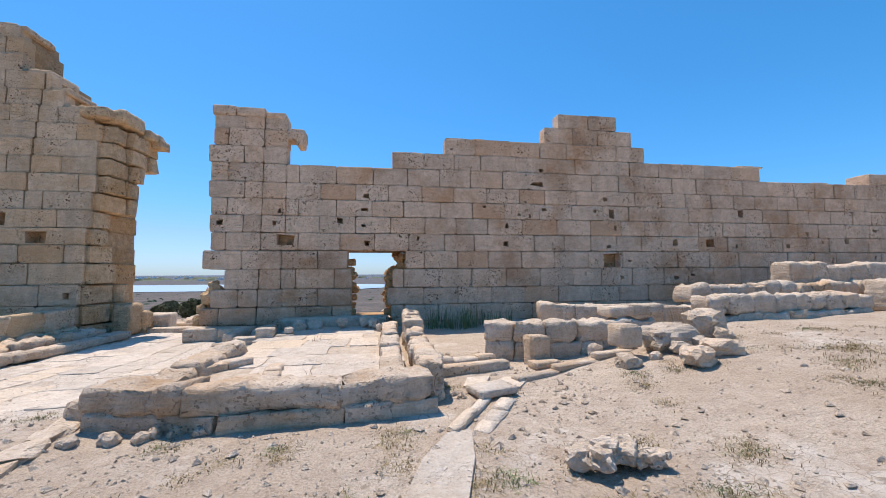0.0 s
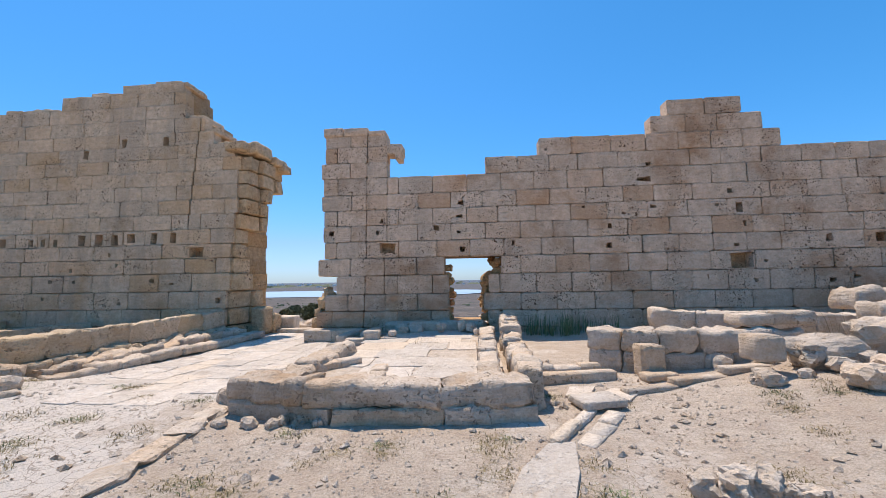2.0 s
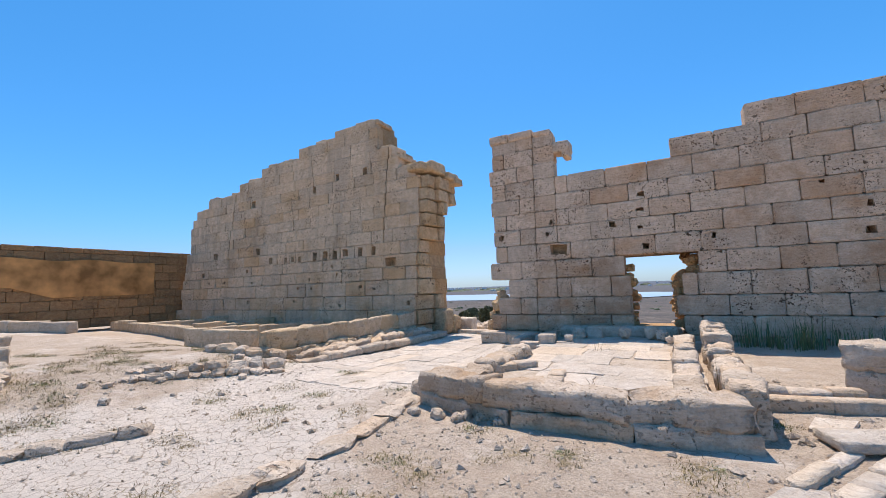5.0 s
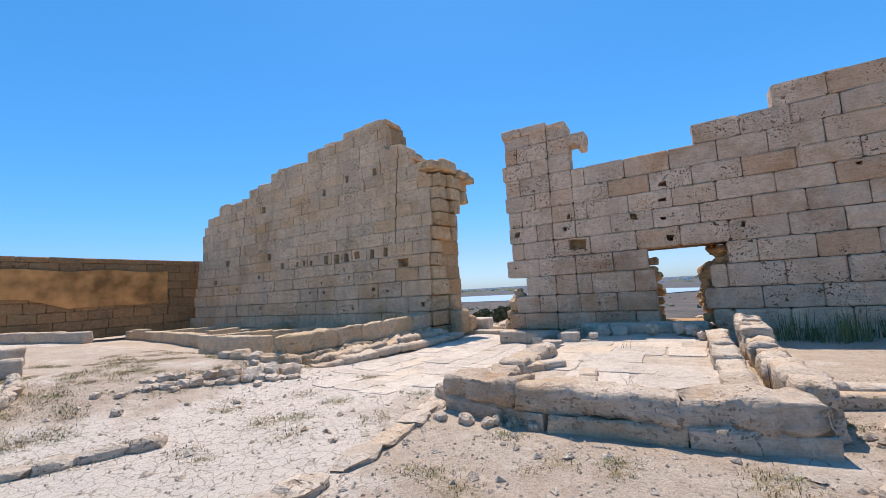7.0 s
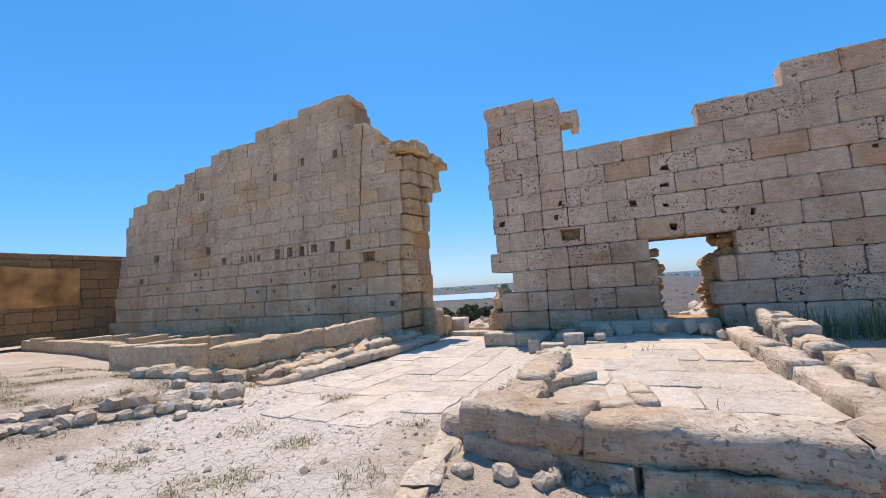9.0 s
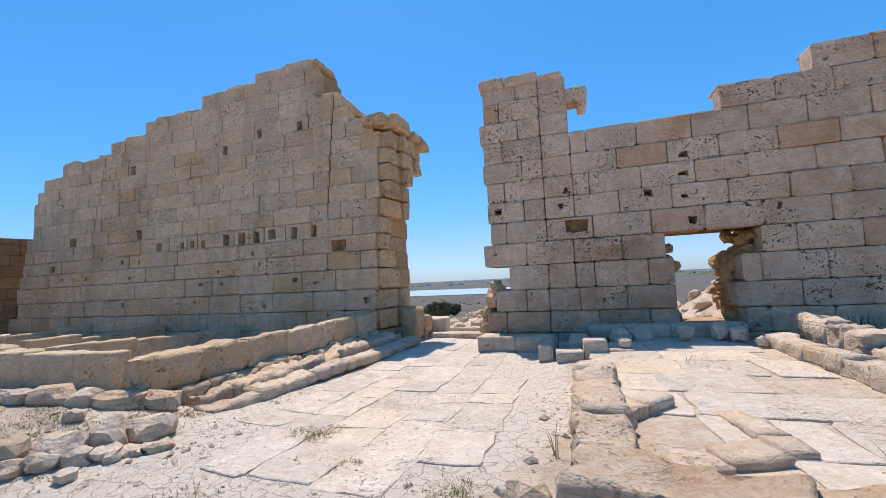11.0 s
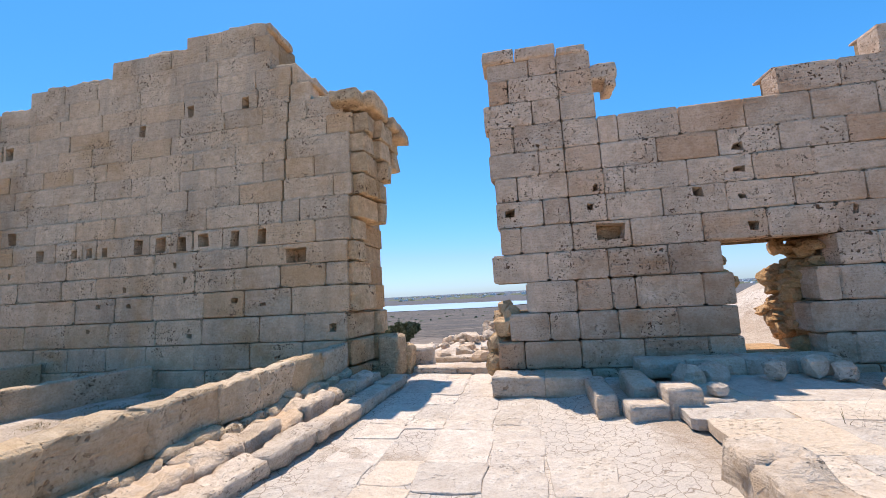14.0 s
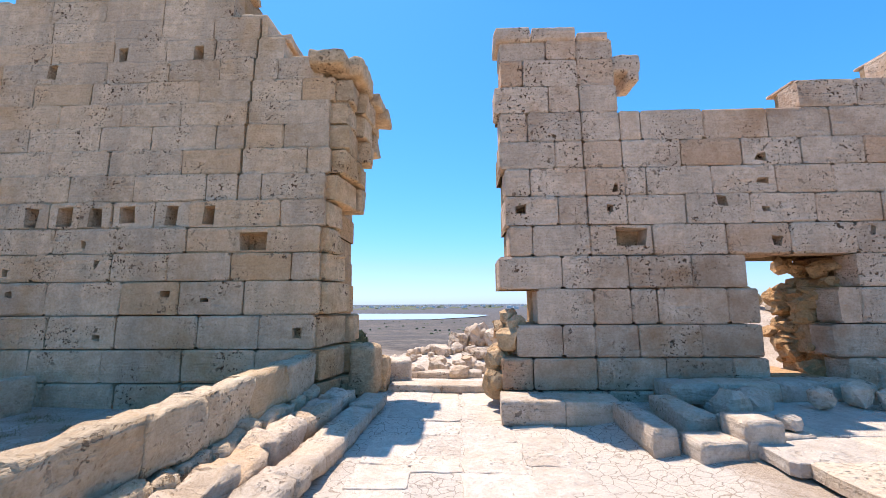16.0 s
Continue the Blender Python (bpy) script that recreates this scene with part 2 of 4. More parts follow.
def hewn(rng, l, h, d, rough=0.008, edge=0.02, chip=0.0, hole=None):
    """A hewn block, front at y = 0 facing -y, x from 0 to l, z from 0 to h: uneven face, worn arrises; hole: a socket x0, x1, z0, z1."""
    verts, faces = [], []
    e = min(0.035, l * 0.2, h * 0.2)
    us = [0, e, l * rng.uniform(0.4, 0.6), l - e, l]
    vs = [0, e, h - e, h]
    if hole:
        us = [0, min(e, hole[0] * 0.5), hole[0], hole[1], max(l - e, (hole[1] + l) / 2), l]
        vs = [0, min(e, hole[2] * 0.5), hole[2], hole[3], max(h - e, (hole[3] + h) / 2), h]
    nx, nz = len(us) - 1, len(vs) - 1
    for j in range(nz + 1):
        for i in range(nx + 1):
            x, z = us[i], vs[j]
            y = rng.uniform(-rough, rough)
            rim_x, rim_z = i in (0, nx), j in (0, nz)
            if rim_x:
                x += (1 if i == 0 else -1) * rng.uniform(0, edge * 0.35)
                y += rng.uniform(0.5, 1.2) * edge
            if rim_z:
                z += (1 if j == 0 else -1) * rng.uniform(0, edge * 0.35)
                y += rng.uniform(0.5, 1.2) * edge
            if rim_x and rim_z:
                y += chip * rng.random()
                x += (1 if i == 0 else -1) * chip * rng.random() * 0.7
                z += (1 if j == 0 else -1) * chip * rng.random() * 0.7
            elif not rim_x and not rim_z and hole:
                x += rng.uniform(-0.025, 0.025)
                z += rng.uniform(-0.025, 0.025)
            verts.append((x, y, z))
    w = nx + 1
    for j in range(nz):
        for i in range(nx):
            a = j * w + i
            q = (a, a + 1, a + w + 1, a + w)
            if hole and i == 2 and j == 2:
                k = len(verts)
                verts += [(verts[v][0], 0.55, verts[v][2]) for v in q]
                faces += [(q[n], q[(n + 1) % 4], k + (n + 1) % 4, k + n) for n in range(4)] + [(k, k + 1, k + 2, k + 3)]
                continue
            faces.append(q)
    ring = [i for i in range(w)] + [j * w + nx for j in range(1, nz + 1)] + [nz * w + i for i in range(nx - 1, -1, -1)] + [j * w for j in range(nz - 1, 0, -1)]
    base = len(verts)
    for k in ring:
        x, y, z = verts[k]
        verts.append((x, d, z))
    n = len(ring)
    for k in range(n):
        a, b = ring[k], ring[(k + 1) % n]
        faces.append((b, a, base + k, base + (k + 1) % n))
    faces.append(tuple(base + k for k in range(n)))
    return verts, faces


def block(rng, parent, m, l, h, d, material=None, rough=0.012, edge=0.02, chip=0.0, name="stone_block", **kw):
    v, f = hewn(rng, l, h, d, rough, edge, chip=chip, **kw)
    ob = obj(name, v, f, material or BLOCK, parent)
    ob.matrix_basis = m
    return ob


def worn_box(name, rng, size, material, round_by, wob):
    """A worn block, size across, on z = 0: rounded arrises, uneven faces."""
    n = [max(2, min(13, round(v / 0.095))) for v in size]
    n[2] = max(3, n[2])
    half = Vector(size) / 2
    inner = Vector([max(0.001, h - round_by) for h in half])
    off = Vector((rng.uniform(-90, 90), rng.uniform(-90, 90), rng.uniform(-90, 90)))
    index, verts, faces = {}, [], []

    def vert(i, j, k):
        if (i, j, k) not in index:
            c = Vector((half.x * (2 * i / n[0] - 1), half.y * (2 * j / n[1] - 1), half.z * (2 * k / n[2] - 1)))
            # crowd the net towards the arrises
            for ax, (q, m) in enumerate(((i, n[0]), (j, n[1]), (k, n[2]))):
                if m > 2 and q in (1, m - 1):
                    c[ax] = math.copysign(min(inner[ax], abs(c[ax]) * 1.25), c[ax])
            core = Vector([max(-inner[a], min(inner[a], c[a])) for a in range(3)])
            d = c - core
            nrm = d.normalized() if d.length > 1e-6 else Vector((0, 0, 0))
            pnt = core + nrm * min(round_by, d.length) if d.length > 0 else c
            w = 0.8 * noise.noise(pnt * 2.3 + off) + 0.7 * noise.noise(pnt * 6.5 + off) + 0.5 * noise.noise(pnt * 16 + off)
            pnt = pnt + (nrm if nrm.length else Vector((0, 0, 1))) * w * wob
            index[i, j, k] = len(verts)
            verts.append((pnt.x, pnt.y, max(0.0, pnt.z + half.z)))
        return index[i, j, k]
    for i in range(n[0]):
        for j in range(n[1]):
            for k, flip in ((0, True), (n[2], False)):
                q = (vert(i, j, k), vert(i + 1, j, k), vert(i + 1, j + 1, k), vert(i, j + 1, k))
                faces.append(q[::-1] if flip else q)
        for k in range(n[2]):
            for j, flip in ((0, False), (n[1], True)):
                q = (vert(i, j, k), vert(i + 1, j, k), vert(i + 1, j, k + 1), vert(i, j, k + 1))
                faces.append(q[::-1] if flip else q)
    for j in range(n[1]):
        for k in range(n[2]):
            for i, flip in ((0, True), (n[0], False)):
                q = (vert(i, j, k), vert(i, j + 1, k), vert(i, j + 1, k + 1), vert(i, j, k + 1))
                faces.append(q[::-1] if flip else q)
    me = bpy.data.meshes.new(name)
    me.from_pydata(verts, [], faces)
    me.materials.append(material)
    me.polygons.foreach_set("use_smooth", [True] * len(me.polygons))
    return me


def rock_mesh(name, rng, size, material, rough=0.25, sub=2, box=0.55):
    """A broken stone about size = (x, y, z) across, resting on z = 0."""
    if box >= 0.7:
        return worn_box(name, rng, size, material, min(size) * 0.5 * min(0.9, (1 - box) * 1.5), 0.13 * rough * min(1.0, min(size) * 2.5))
    bm = bmesh.new()
    bmesh.ops.create_icosphere(bm, subdivisions=sub, radius=0.5)
    off = Vector((rng.uniform(-50, 50), rng.uniform(-50, 50), rng.uniform(-50, 50)))
    for v in bm.verts:
        c = v.co.normalized()
        # push towards a box, then break it up
        k = max(abs(c.x), abs(c.y), abs(c.z))
        q = c * 0.5 / (k ** box)
        q *= 1 + rough * noise.noise(c * 1.6 + off) + rough * 0.5 * noise.noise(c * 4.2 + off)
        v.co = q
    lo = min(v.co.z for v in bm.verts)
    for v in bm.verts:
        v.co.z = max(v.co.z, lo + 0.12) - lo - 0.12
        v.co = Vector((v.co.x * size[0], v.co.y * size[1], v.co.z * size[2]))
    me = bpy.data.meshes.new(name)
    bm.to_mesh(me)
    bm.free()
    me.materials.append(material)
    return me


def rock(name, rng, x, y, size, material, label, category="stone", group="", rz=None, z=None, tilt=0, sub=2, rough=0.25, parent=None, box=0.55):
    ob = new(name, rock_mesh(name, rng, size, material, rough, sub, box))
    zz = land_height(x, y) - 0.02 if z is None else z
    ob.matrix_basis = pose(x, y, zz, rng.uniform(-tilt, tilt), rng.uniform(-tilt, tilt), rng.uniform(0, 360) if rz is None else rz)
    if parent:
        ob.parent = parent
    else:
        tagged(ob, label, category, group)
    return ob


# ---- the lie of the land ----
def ease(x, a, b):
    t = min(1, max(0, (x - a) / (b - a)))
    return t * t * (3 - 2 * t)


FAR = [(12, -0.15), (14, -0.2), (18, -0.7), (30, -1.45), (60, -3.8), (120, -7.0), (250, -12.6), (480, -19), (700, -20), (6000, -20)]


def far_height(d):
    for (a, za), (b, zb) in zip(FAR, FAR[1:]):
        if d <= b:
            return za + (zb - za) * (d - a) / (b - a)
    return FAR[-1][1]


def smooth_height(x, y):
    z = 0.0
    # worn road down to the gate
    z -= 0.15 * ease(-x, 2.9, 4.0) * ease(y, 4, 9)
    # slope up to the east
    z += (0.62 * ease(x, 1.6, 7.5) + 0.45 * ease(x, 8, 20)) * (1 - 0.5 * ease(y, 6.6, 8.0) * (1 - ease(x, 7, 14)))
    # bank to the west
    z += 0.3 * ease(-x, 6.0, 9.5) * (1 - ease(y, 5.2, 6.6)) + 0.012 * max(0, -x - 9)
    z += 0.05 * max(0, -y - 1) * ease(-y, 1, 6) * (1 - ease(-y, 20, 40))
    k = ease(y, 12.6, 15.5)
    if k > 0:
        z = z * (1 - k) + k * far_height(math.hypot(max(0, abs(x + 6) - 25) * 0.5, y))
        z += 0.5 * math.exp(-((x + 6.6) / 1.3) ** 2 - ((y - 17.4) / 1.3) ** 2) + 0.8 * math.exp(-((x + 4.6) / 1.7) ** 2 - ((y - 19.5) / 2.2) ** 2) + 2.2 * math.exp(-((x - 3.2) / 2.4) ** 2 - ((y - 18) / 3) ** 2)
    out = max(0, abs(x) - 38) * 0.12
    return z - min(out, 20) * (1 - k) if y < 200 else z


def land_height(x, y):
    z = smooth_height(x, y)
    d = math.hypot(x + 2, y - 4)
    if d < 60:
        q = Vector((x, y, 0))
        z += 0.05 * noise.noise(q * 0.45) + 0.022 * noise.noise(q * 1.7) + 0.012 * noise.noise(q * 5.0)
        z += 0.25 * noise.noise(q * 0.6 + Vector((5, 0, 0))) * ease(y, 14, 18)
    elif y > 40:
        z += 0.6 * noise.noise(Vector((x * 0.03, y * 0.03, 1))) * (1 - ease(y, 250, 450))
    return z


def steps(*parts):
    out = []
    for a, b, s in parts:
        n = max(1, round((b - a) / s))
        out += [a + (b - a) * i / n for i in range(n)]
    return out


def build_ground():
    far = [60 * 1.35 ** k for k in range(16)]
    xs = [-v for v in reversed(far)] + steps((-60, -32, 3), (-32, -9, 0.5), (-9, 6, 0.13), (6, 32, 0.5), (32, 60, 3)) + far
    ys = [-v for v in reversed(far)] + steps((-60, -10, 3), (-10, -1, 0.5), (-1, 12, 0.13), (12, 30, 0.4), (30, 60, 2)) + far
    verts = [(x, y, land_height(x, y)) for y in ys for x in xs]
    w = len(xs)
    faces = [(j * w + i, j * w + i + 1, (j + 1) * w + i + 1, (j + 1) * w + i) for j in range(len(ys) - 1) for i in range(w - 1)]
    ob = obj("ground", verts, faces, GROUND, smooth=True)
    tagged(ob, "pale dusty ground with pebbles, falling to scrubby plain", "ground", kind="structure")


build_ground()

lake = obj("water", [(-1500, 470, -18.4), (-40, 485, -18.4), (20, 560, -18.4), (45, 640, -18.4), (-20, 720, -18.4), (-300, 770, -18.4), (-1500, 800, -18.4)],
           [(0, 1, 2, 3, 4, 5, 6)], WATER)
tagged(lake, "pale blue lake on the plain below", "lake", kind="structure")


# ---- ashlar walls ----
def hewn_wall(name, label, courses, front, batter, thick, seed, ends=(0.03, 0.03), pitch=1.06, material=None, origin=None, gaps=(), eroded=(0, 0, 0), thin=99):
    """courses: (z0, z1, x0, x1, joints). Blocks in running bond on a rubble core."""
    rng = random.Random(seed)
    wall = empty(name)
    tagged(wall, label, "wall", kind="structure")
    if origin is not None:
        wall.matrix_basis = origin
    cv, cf = [], []
    for n, (z0, z1, x0, x1, joints) in enumerate(courses):
        xs = [x for x in joints if x0 + 0.2 < x < x1 - 0.2]
        # fill up past the known joints
        lo = xs[0] if xs else x0 + pitch * (0.5 + 0.5 * (n % 2))
        if not xs and lo < x1 - 0.3:
            xs = [lo]
        x = xs[-1] + pitch * rng.uniform(0.85, 1.12) if xs else x1
        while x < x1 - 0.35:
            xs.append(x)
            x += pitch * rng.uniform(0.8, 1.15)
        x = xs[0] - pitch * rng.uniform(0.85, 1.1) if xs else x0
        while x > x0 + 0.35:
            xs.insert(0, x)
            x -= pitch * rng.uniform(0.8, 1.15)
        a = x0 + rng.uniform(-1, 1) * ends[0]
        e = x1 + rng.uniform(-1, 1) * ends[1]
        xs = [a] + xs + [e]
        y = front + batter * 0.5 * (z0 + z1)
        # a socket wants a block of its own
        mids = sorted((g[0] + g[1]) / 2 for g in gaps if g[1] - g[0] > 0.06 and g[2] < z1 - 0.1 and g[3] > z0 + 0.1)
        xs = [v for v in xs if all(abs(v - m) > 0.19 for m in mids) or v in (a, e)]
        for m0, m1 in zip(mids, mids[1:]):
            if not any(m0 < v < m1 for v in xs):
                xs.append((m0 + m1) / 2)
        xs.sort()
        for p, q in zip(xs, xs[1:]):
            parts = [(p, q, z0, z1)]
            for g0, g1, gz0, gz1 in gaps:
                nxt = []
                for a0, a1, b0, b1 in parts:
                    if g1 - g0 > 0.06 or g0 >= a1 or g1 <= a0 or gz0 >= b1 or gz1 <= b0:
                        nxt.append((a0, a1, b0, b1))
                        continue
                    for c0, c1, e0, e1 in ((a0, g0, b0, b1), (g1, a1, b0, b1), (max(a0, g0), min(a1, g1), b0, gz0), (max(a0, g0), min(a1, g1), gz1, b1)):
                        if c1 - c0 > 0.05 and e1 - e0 > 0.05:
                            nxt.append((c0, c1, e0, e1))
                parts = nxt
            off = rng.uniform(-0.02, 0.015)
            for a0, a1, b0, b1 in parts:
                g = rng.uniform(0.0025, 0.0075)
                hole = None
                for g0, g1, gz0, gz1 in gaps:
                    hx0, hx1, hz0, hz1 = max(g0, a0 + 0.07), min(g1, a1 - 0.07), max(gz0, b0 + 0.04), min(gz1, b1 - 0.04)
                    if g1 - g0 > 0.06 and hx1 - hx0 > 0.07 and hz1 - hz0 > 0.08:
                        hole = (hx0 - a0 - g, hx1 - a0 - g, hz0 - b0 - g, hz1 - b0 - g)
                l, h = a1 - a0 - 2 * g, b1 - b0 - 2 * g
                if hole is None and eroded[0] < z0 < eroded[1] and l > 0.45 and h > 0.3 and rng.random() < eroded[2]:
                    w, v = rng.uniform(0.06, 0.17), rng.uniform(0.07, 0.16)
                    u, q = rng.uniform(0.09, l - w - 0.09), rng.uniform(0.06, h - v - 0.06)
                    hole = (u, u + w, q, q + v)
                block(rng, wall, pose(a0 + g, y + off, b0 + g), l, h, 0.62 if hole else 0.42, material, edge=0.009 + 0.013 * rng.random(), chip=0.2 if z0 < 2.9 and rng.random() < 0.42 else 0.1 if rng.random() < 0.4 else 0.02, hole=hole)
        k = len(cv)
        yb = front + thick if z0 < thin else y + 0.55
        cv += [(a + 0.06, y + 0.34, z0), (e - 0.06, y + 0.34, z0), (e - 0.06, yb, z0), (a + 0.06, yb, z0)]
        cv += [(a + 0.06, y + 0.34, z1 - 0.001), (e - 0.06, y + 0.34, z1 - 0.001), (e - 0.06, yb, z1 - 0.001), (a + 0.06, yb, z1 - 0.001)]
        cf += [(k, k + 1, k + 5, k + 4), (k + 1, k + 2, k + 6, k + 5), (k + 2, k + 3, k + 7, k + 6), (k + 3, k, k + 4, k + 7), (k + 4, k + 5, k + 6, k + 7)]
    obj("rubble_core", cv, cf, CORE, wall, "rough orange rubble fill")
    return wall


# courses of the eastern wall: bottom, top
RZ = [-0.25, 0.17, 0.66, 1.17, 1.74, 2.28, 2.80, 3.31, 3.81, 4.30, 4.86, 5.37, 5.90, 6.45, 6.95]
JOINTS = {
    1: (-4.39, -3.4, -2.35, -1.34), 2: (-3.9, -3.39, -2.72, -1.76), 3: (-3.38, -2.78, -2.37, -1.29), 4: (-3.85, -2.78, -1.77),
    5: (-4.3, -3.36, -2.33, -1.14, -0.13, 0.89, 2.01, 2.95, 3.9), 6: (-3.85, -3.36, -2.7, -1.74, -0.7, 0.35, 1.4, 2.37, 3.4),
    7: (-4.3, -3.36, -2.7, -2.34, -1.26, -0.21, 0.74, 1.89, 2.92, 3.98), 8: (-3.85, -3.36, -2.7, -1.72, -0.69, 0.28, 1.31, 2.32, 3.39),
    9: (-4.3, -3.36, -2.7, -2.34, -1.27, -0.18, 0.87, 1.87, 2.87, 3.93),
}
EAST = {1: (0.76, 1.79, 2.79), 2: (1.35, 2.39, 3.47), 3: (0.74, 1.82, 2.85, 3.96), 4: (1.38, 2.41, 3.39)}
RIGHT_END = {0: 30, 1: 30, 2: 30, 3: 30, 4: 30, 5: 30, 6: 30, 7: 30, 8: 30, 9: 30, 10: 13.66, 11: 9.04, 12: 8.63, 13: 8.1}
courses = []
for i in range(len(RZ) - 1):
    z0, z1 = RZ[i], RZ[i + 1]
    if i <= 9:
        left = {3: -4.4, 2: -4.7, 1: -4.82, 0: -4.82}.get(i, -4.82)
        if 1 <= i <= 4:
            courses.append((z0, z1, left, -0.80 if i < 4 else -0.90, JOINTS[i]))
            courses.append((z0, z1, 0.34 if i < 4 else 0.70, 30, EAST[i]))
            if i == 1:
                courses.append((z0, 0.33, -0.78, 0.32, (-0.2,)))
        else:
            courses.append((z0, z1, left, 30, JOINTS.get(i, ())))
    else:
        x0 = {10: 0.32, 11: 1.98, 12: 5.38, 13: 5.98}[i]
        courses.append((z0, z1, x0, RIGHT_END[i], ()))
        if i <= 12:
            courses.append((z0, min(z1, 6.3), -4.82, -2.69, (-3.36,) if i % 2 else (-3.9, -3.36)))
HOLES = [(-2.93, -2.44, 2.44, 2.74), (-1.24, -1.06, 3.1, 3.31), (1.82, 2.0, 3.74, 3.9), (7.6, 7.8, 3.4, 3.7), (7.3, 8.0, 1.79, 2.23), (7.4, 7.55, 3.95, 4.1),
         (12.6, 12.8, 3.5, 3.75), (22.4, 22.7, 3.5, 3.8), (-0.42, -0.28, 2.42, 2.58),
         (5.2, 5.35, 4.9, 5.0), (4.9, 5.3, 4.42, 4.55), (3.9, 4.05, 2.45, 2.6), (9.9, 10.05, 2.5, 2.7), (11.2, 11.5, 2.45, 2.7), (17.0, 17.2, 2.6, 2.8)]
wall_east = hewn_wall("wall_east", "weathered limestone ashlar wall with stepped broken top", courses, 11.5, 0.055, 1.35, 11, ends=(0.13, 0.03), gaps=HOLES, eroded=(0.9, 4.0, 0.24), thin=4.2)

# western wall: taller, leaning back
LZ = [-0.3, 0.25, 0.78, 1.34, 1.92, 2.42, 2.9, 3.4, 3.93, 4.45, 4.96, 5.46, 5.96, 6.46, 6.97, 7.5, 8.05, 8.58, 8.95]
LEFT_END = [-24.0, -24.0, -24.0, -24.0, -24.0, -24.0, -24.0, -23.95, -23.9, -23.9, -23.85, -23.8, -23.7, -22.6, -19.6, -18.0, -15.2, -13.0]
RIGHT_TOP = [-7.95] * 11 + [-7.9, -8.2, -9.0, -9.4, -10.2, -10.3, -10.5]
SLOTS = [(-10.14, -9.94, 2.95, 3.3), (-10.88, -10.66, 2.94, 3.3), (-12.3, -12.04, 2.94, 3.3), (-12.9, -12.64, 2.94, 3.3), (-13.5, -13.25, 2.94, 3.3),
         (-11.75, -11.45, 3.0, 3.3), (-14.5, -14.32, 2.95, 3.2), (-14.95, -14.78, 2.95, 3.2), (-15.4, -15.22, 2.95, 3.2), (-16.5, -16.25, 2.95, 3.25),
         (-17.6, -17.35, 3.45, 3.8), (-21.3, -20.95, 3.45, 3.8), (-9.42, -8.95, 2.47, 2.8), (-18.5, -18.2, 6.0, 6.36), (-9.75, -9.5, 6.55, 6.85), (-10.9, -10.7, 6.5, 6.8),
         (-12.5, -12.34, 6.5, 6.8), (-13.9, -13.72, 6.1, 6.4), (-22.2, -21.9, 2.5, 2.75), (-9.62, -9.595, 3.5, 7.0), (-20.0, -19.96, 3.5, 6.9)]
courses = [(LZ[i], LZ[i + 1], LEFT_END[i], RIGHT_TOP[i], ()) for i in range(len(LEFT_END))]
wall_west = hewn_wall("wall_west", "tall weathered limestone ashlar wall with ragged top", courses, 11.55, 0.125, 2.6, 23, ends=(0.22, 0.05), pitch=1.25, gaps=SLOTS, material=TALL, eroded=(0.7, 2.8, 0.2))

# the gate's western reveal: eroded blocks facing the passage
REV_BACK = [13.3, 13.3, 13.2, 12.8, 12.6, 12.5, 12.6, 13.4, 13.45, 13.45, 14.2, 14.2]


def gate_reveal():
    rng = random.Random(5)
    for i, back in enumerate(REV_BACK):
        z0, z1 = LZ[i], LZ[i + 1]
        y = 11.62 + 0.125 * 0.5 * (z0 + z1)
        while y < back - 0.2:
            l = min(rng.uniform(0.5, 0.95), back - y)
            x = -7.86 + 0.38 * ease(y, 11.6, 12.7) + rng.uniform(-0.12, 0.08) - (0.1 if 2.4 < z0 < 3.6 else 0)
            block(rng, wall_west, pose(x, y + 0.01, z0 + 0.01, 0, 0, 90 - 12 * (y < 12.2)), l - 0.02, z1 - z0 - 0.02, 0.5, REVEAL, 0.05, 0.05, 0.18)
            y += l


gate_reveal()

# wall closing the court on the west
courses = [(0.2 + 0.45 * i, 0.65 + 0.45 * i, -40, 12.6, ()) for i in range(8)] + [(3.8, 4.05, -40, 12.4, ())]
side = hewn_wall("wall_far", "orange-brown masonry enclosure wall with plaster remains", courses, 0, 0.02, 1.2, 31, pitch=0.9, material=BRICK, origin=pose(-24.3, 0, 0, 0, 0, 90))


PLASTER = plain("orange_plaster", (0.50, 0.25, 0.09), 0.9, 0.5, 1.3)
rng = random.Random(61)
n = 30
ys = [-30 + 40.5 * i / n for i in range(n + 1)]
top = [(y, -0.03, 3.45 + rng.uniform(-0.12, 0.12)) for y in ys]
low = [(y, -0.03, 1.75 + rng.choice((0, 0, 0.3, 0.5)) + rng.uniform(-0.1, 0.1)) for y in ys]
pv = low + top + [(x, y + 0.12, z) for x, y, z in low + top]
m = n + 1
pf = [(i, i + 1, m + i + 1, m + i) for i in range(n)] + [(2 * m + i, i, m + i, 3 * m + i) for i in (0, n)] + [(m + i, m + i + 1, 3 * m + i + 1, 3 * m + i) for i in range(n)] + [(2 * m + i, 2 * m + i + 1, i + 1, i) for i in range(n)]
obj("plaster", pv, pf, PLASTER, side, "remains of orange earthen plaster")

# hooked fragment left on the pier, and its worn crown
rng = random.Random(77)
for x, z, sx, sz in ((-2.48, 5.62, 0.5, 0.34), (-2.36, 5.45, 0.2, 0.3), (-4.5, 6.28, 0.66, 0.3), (-3.75, 6.28, 0.8, 0.26), (-3.05, 6.26, 0.55, 0.16)):
    rock("worn_stone", rng, x, 12.1, (sx, 0.6, sz), BLOCK, "", rz=0, z=z, box=0.8, rough=0.2, parent=wall_east)
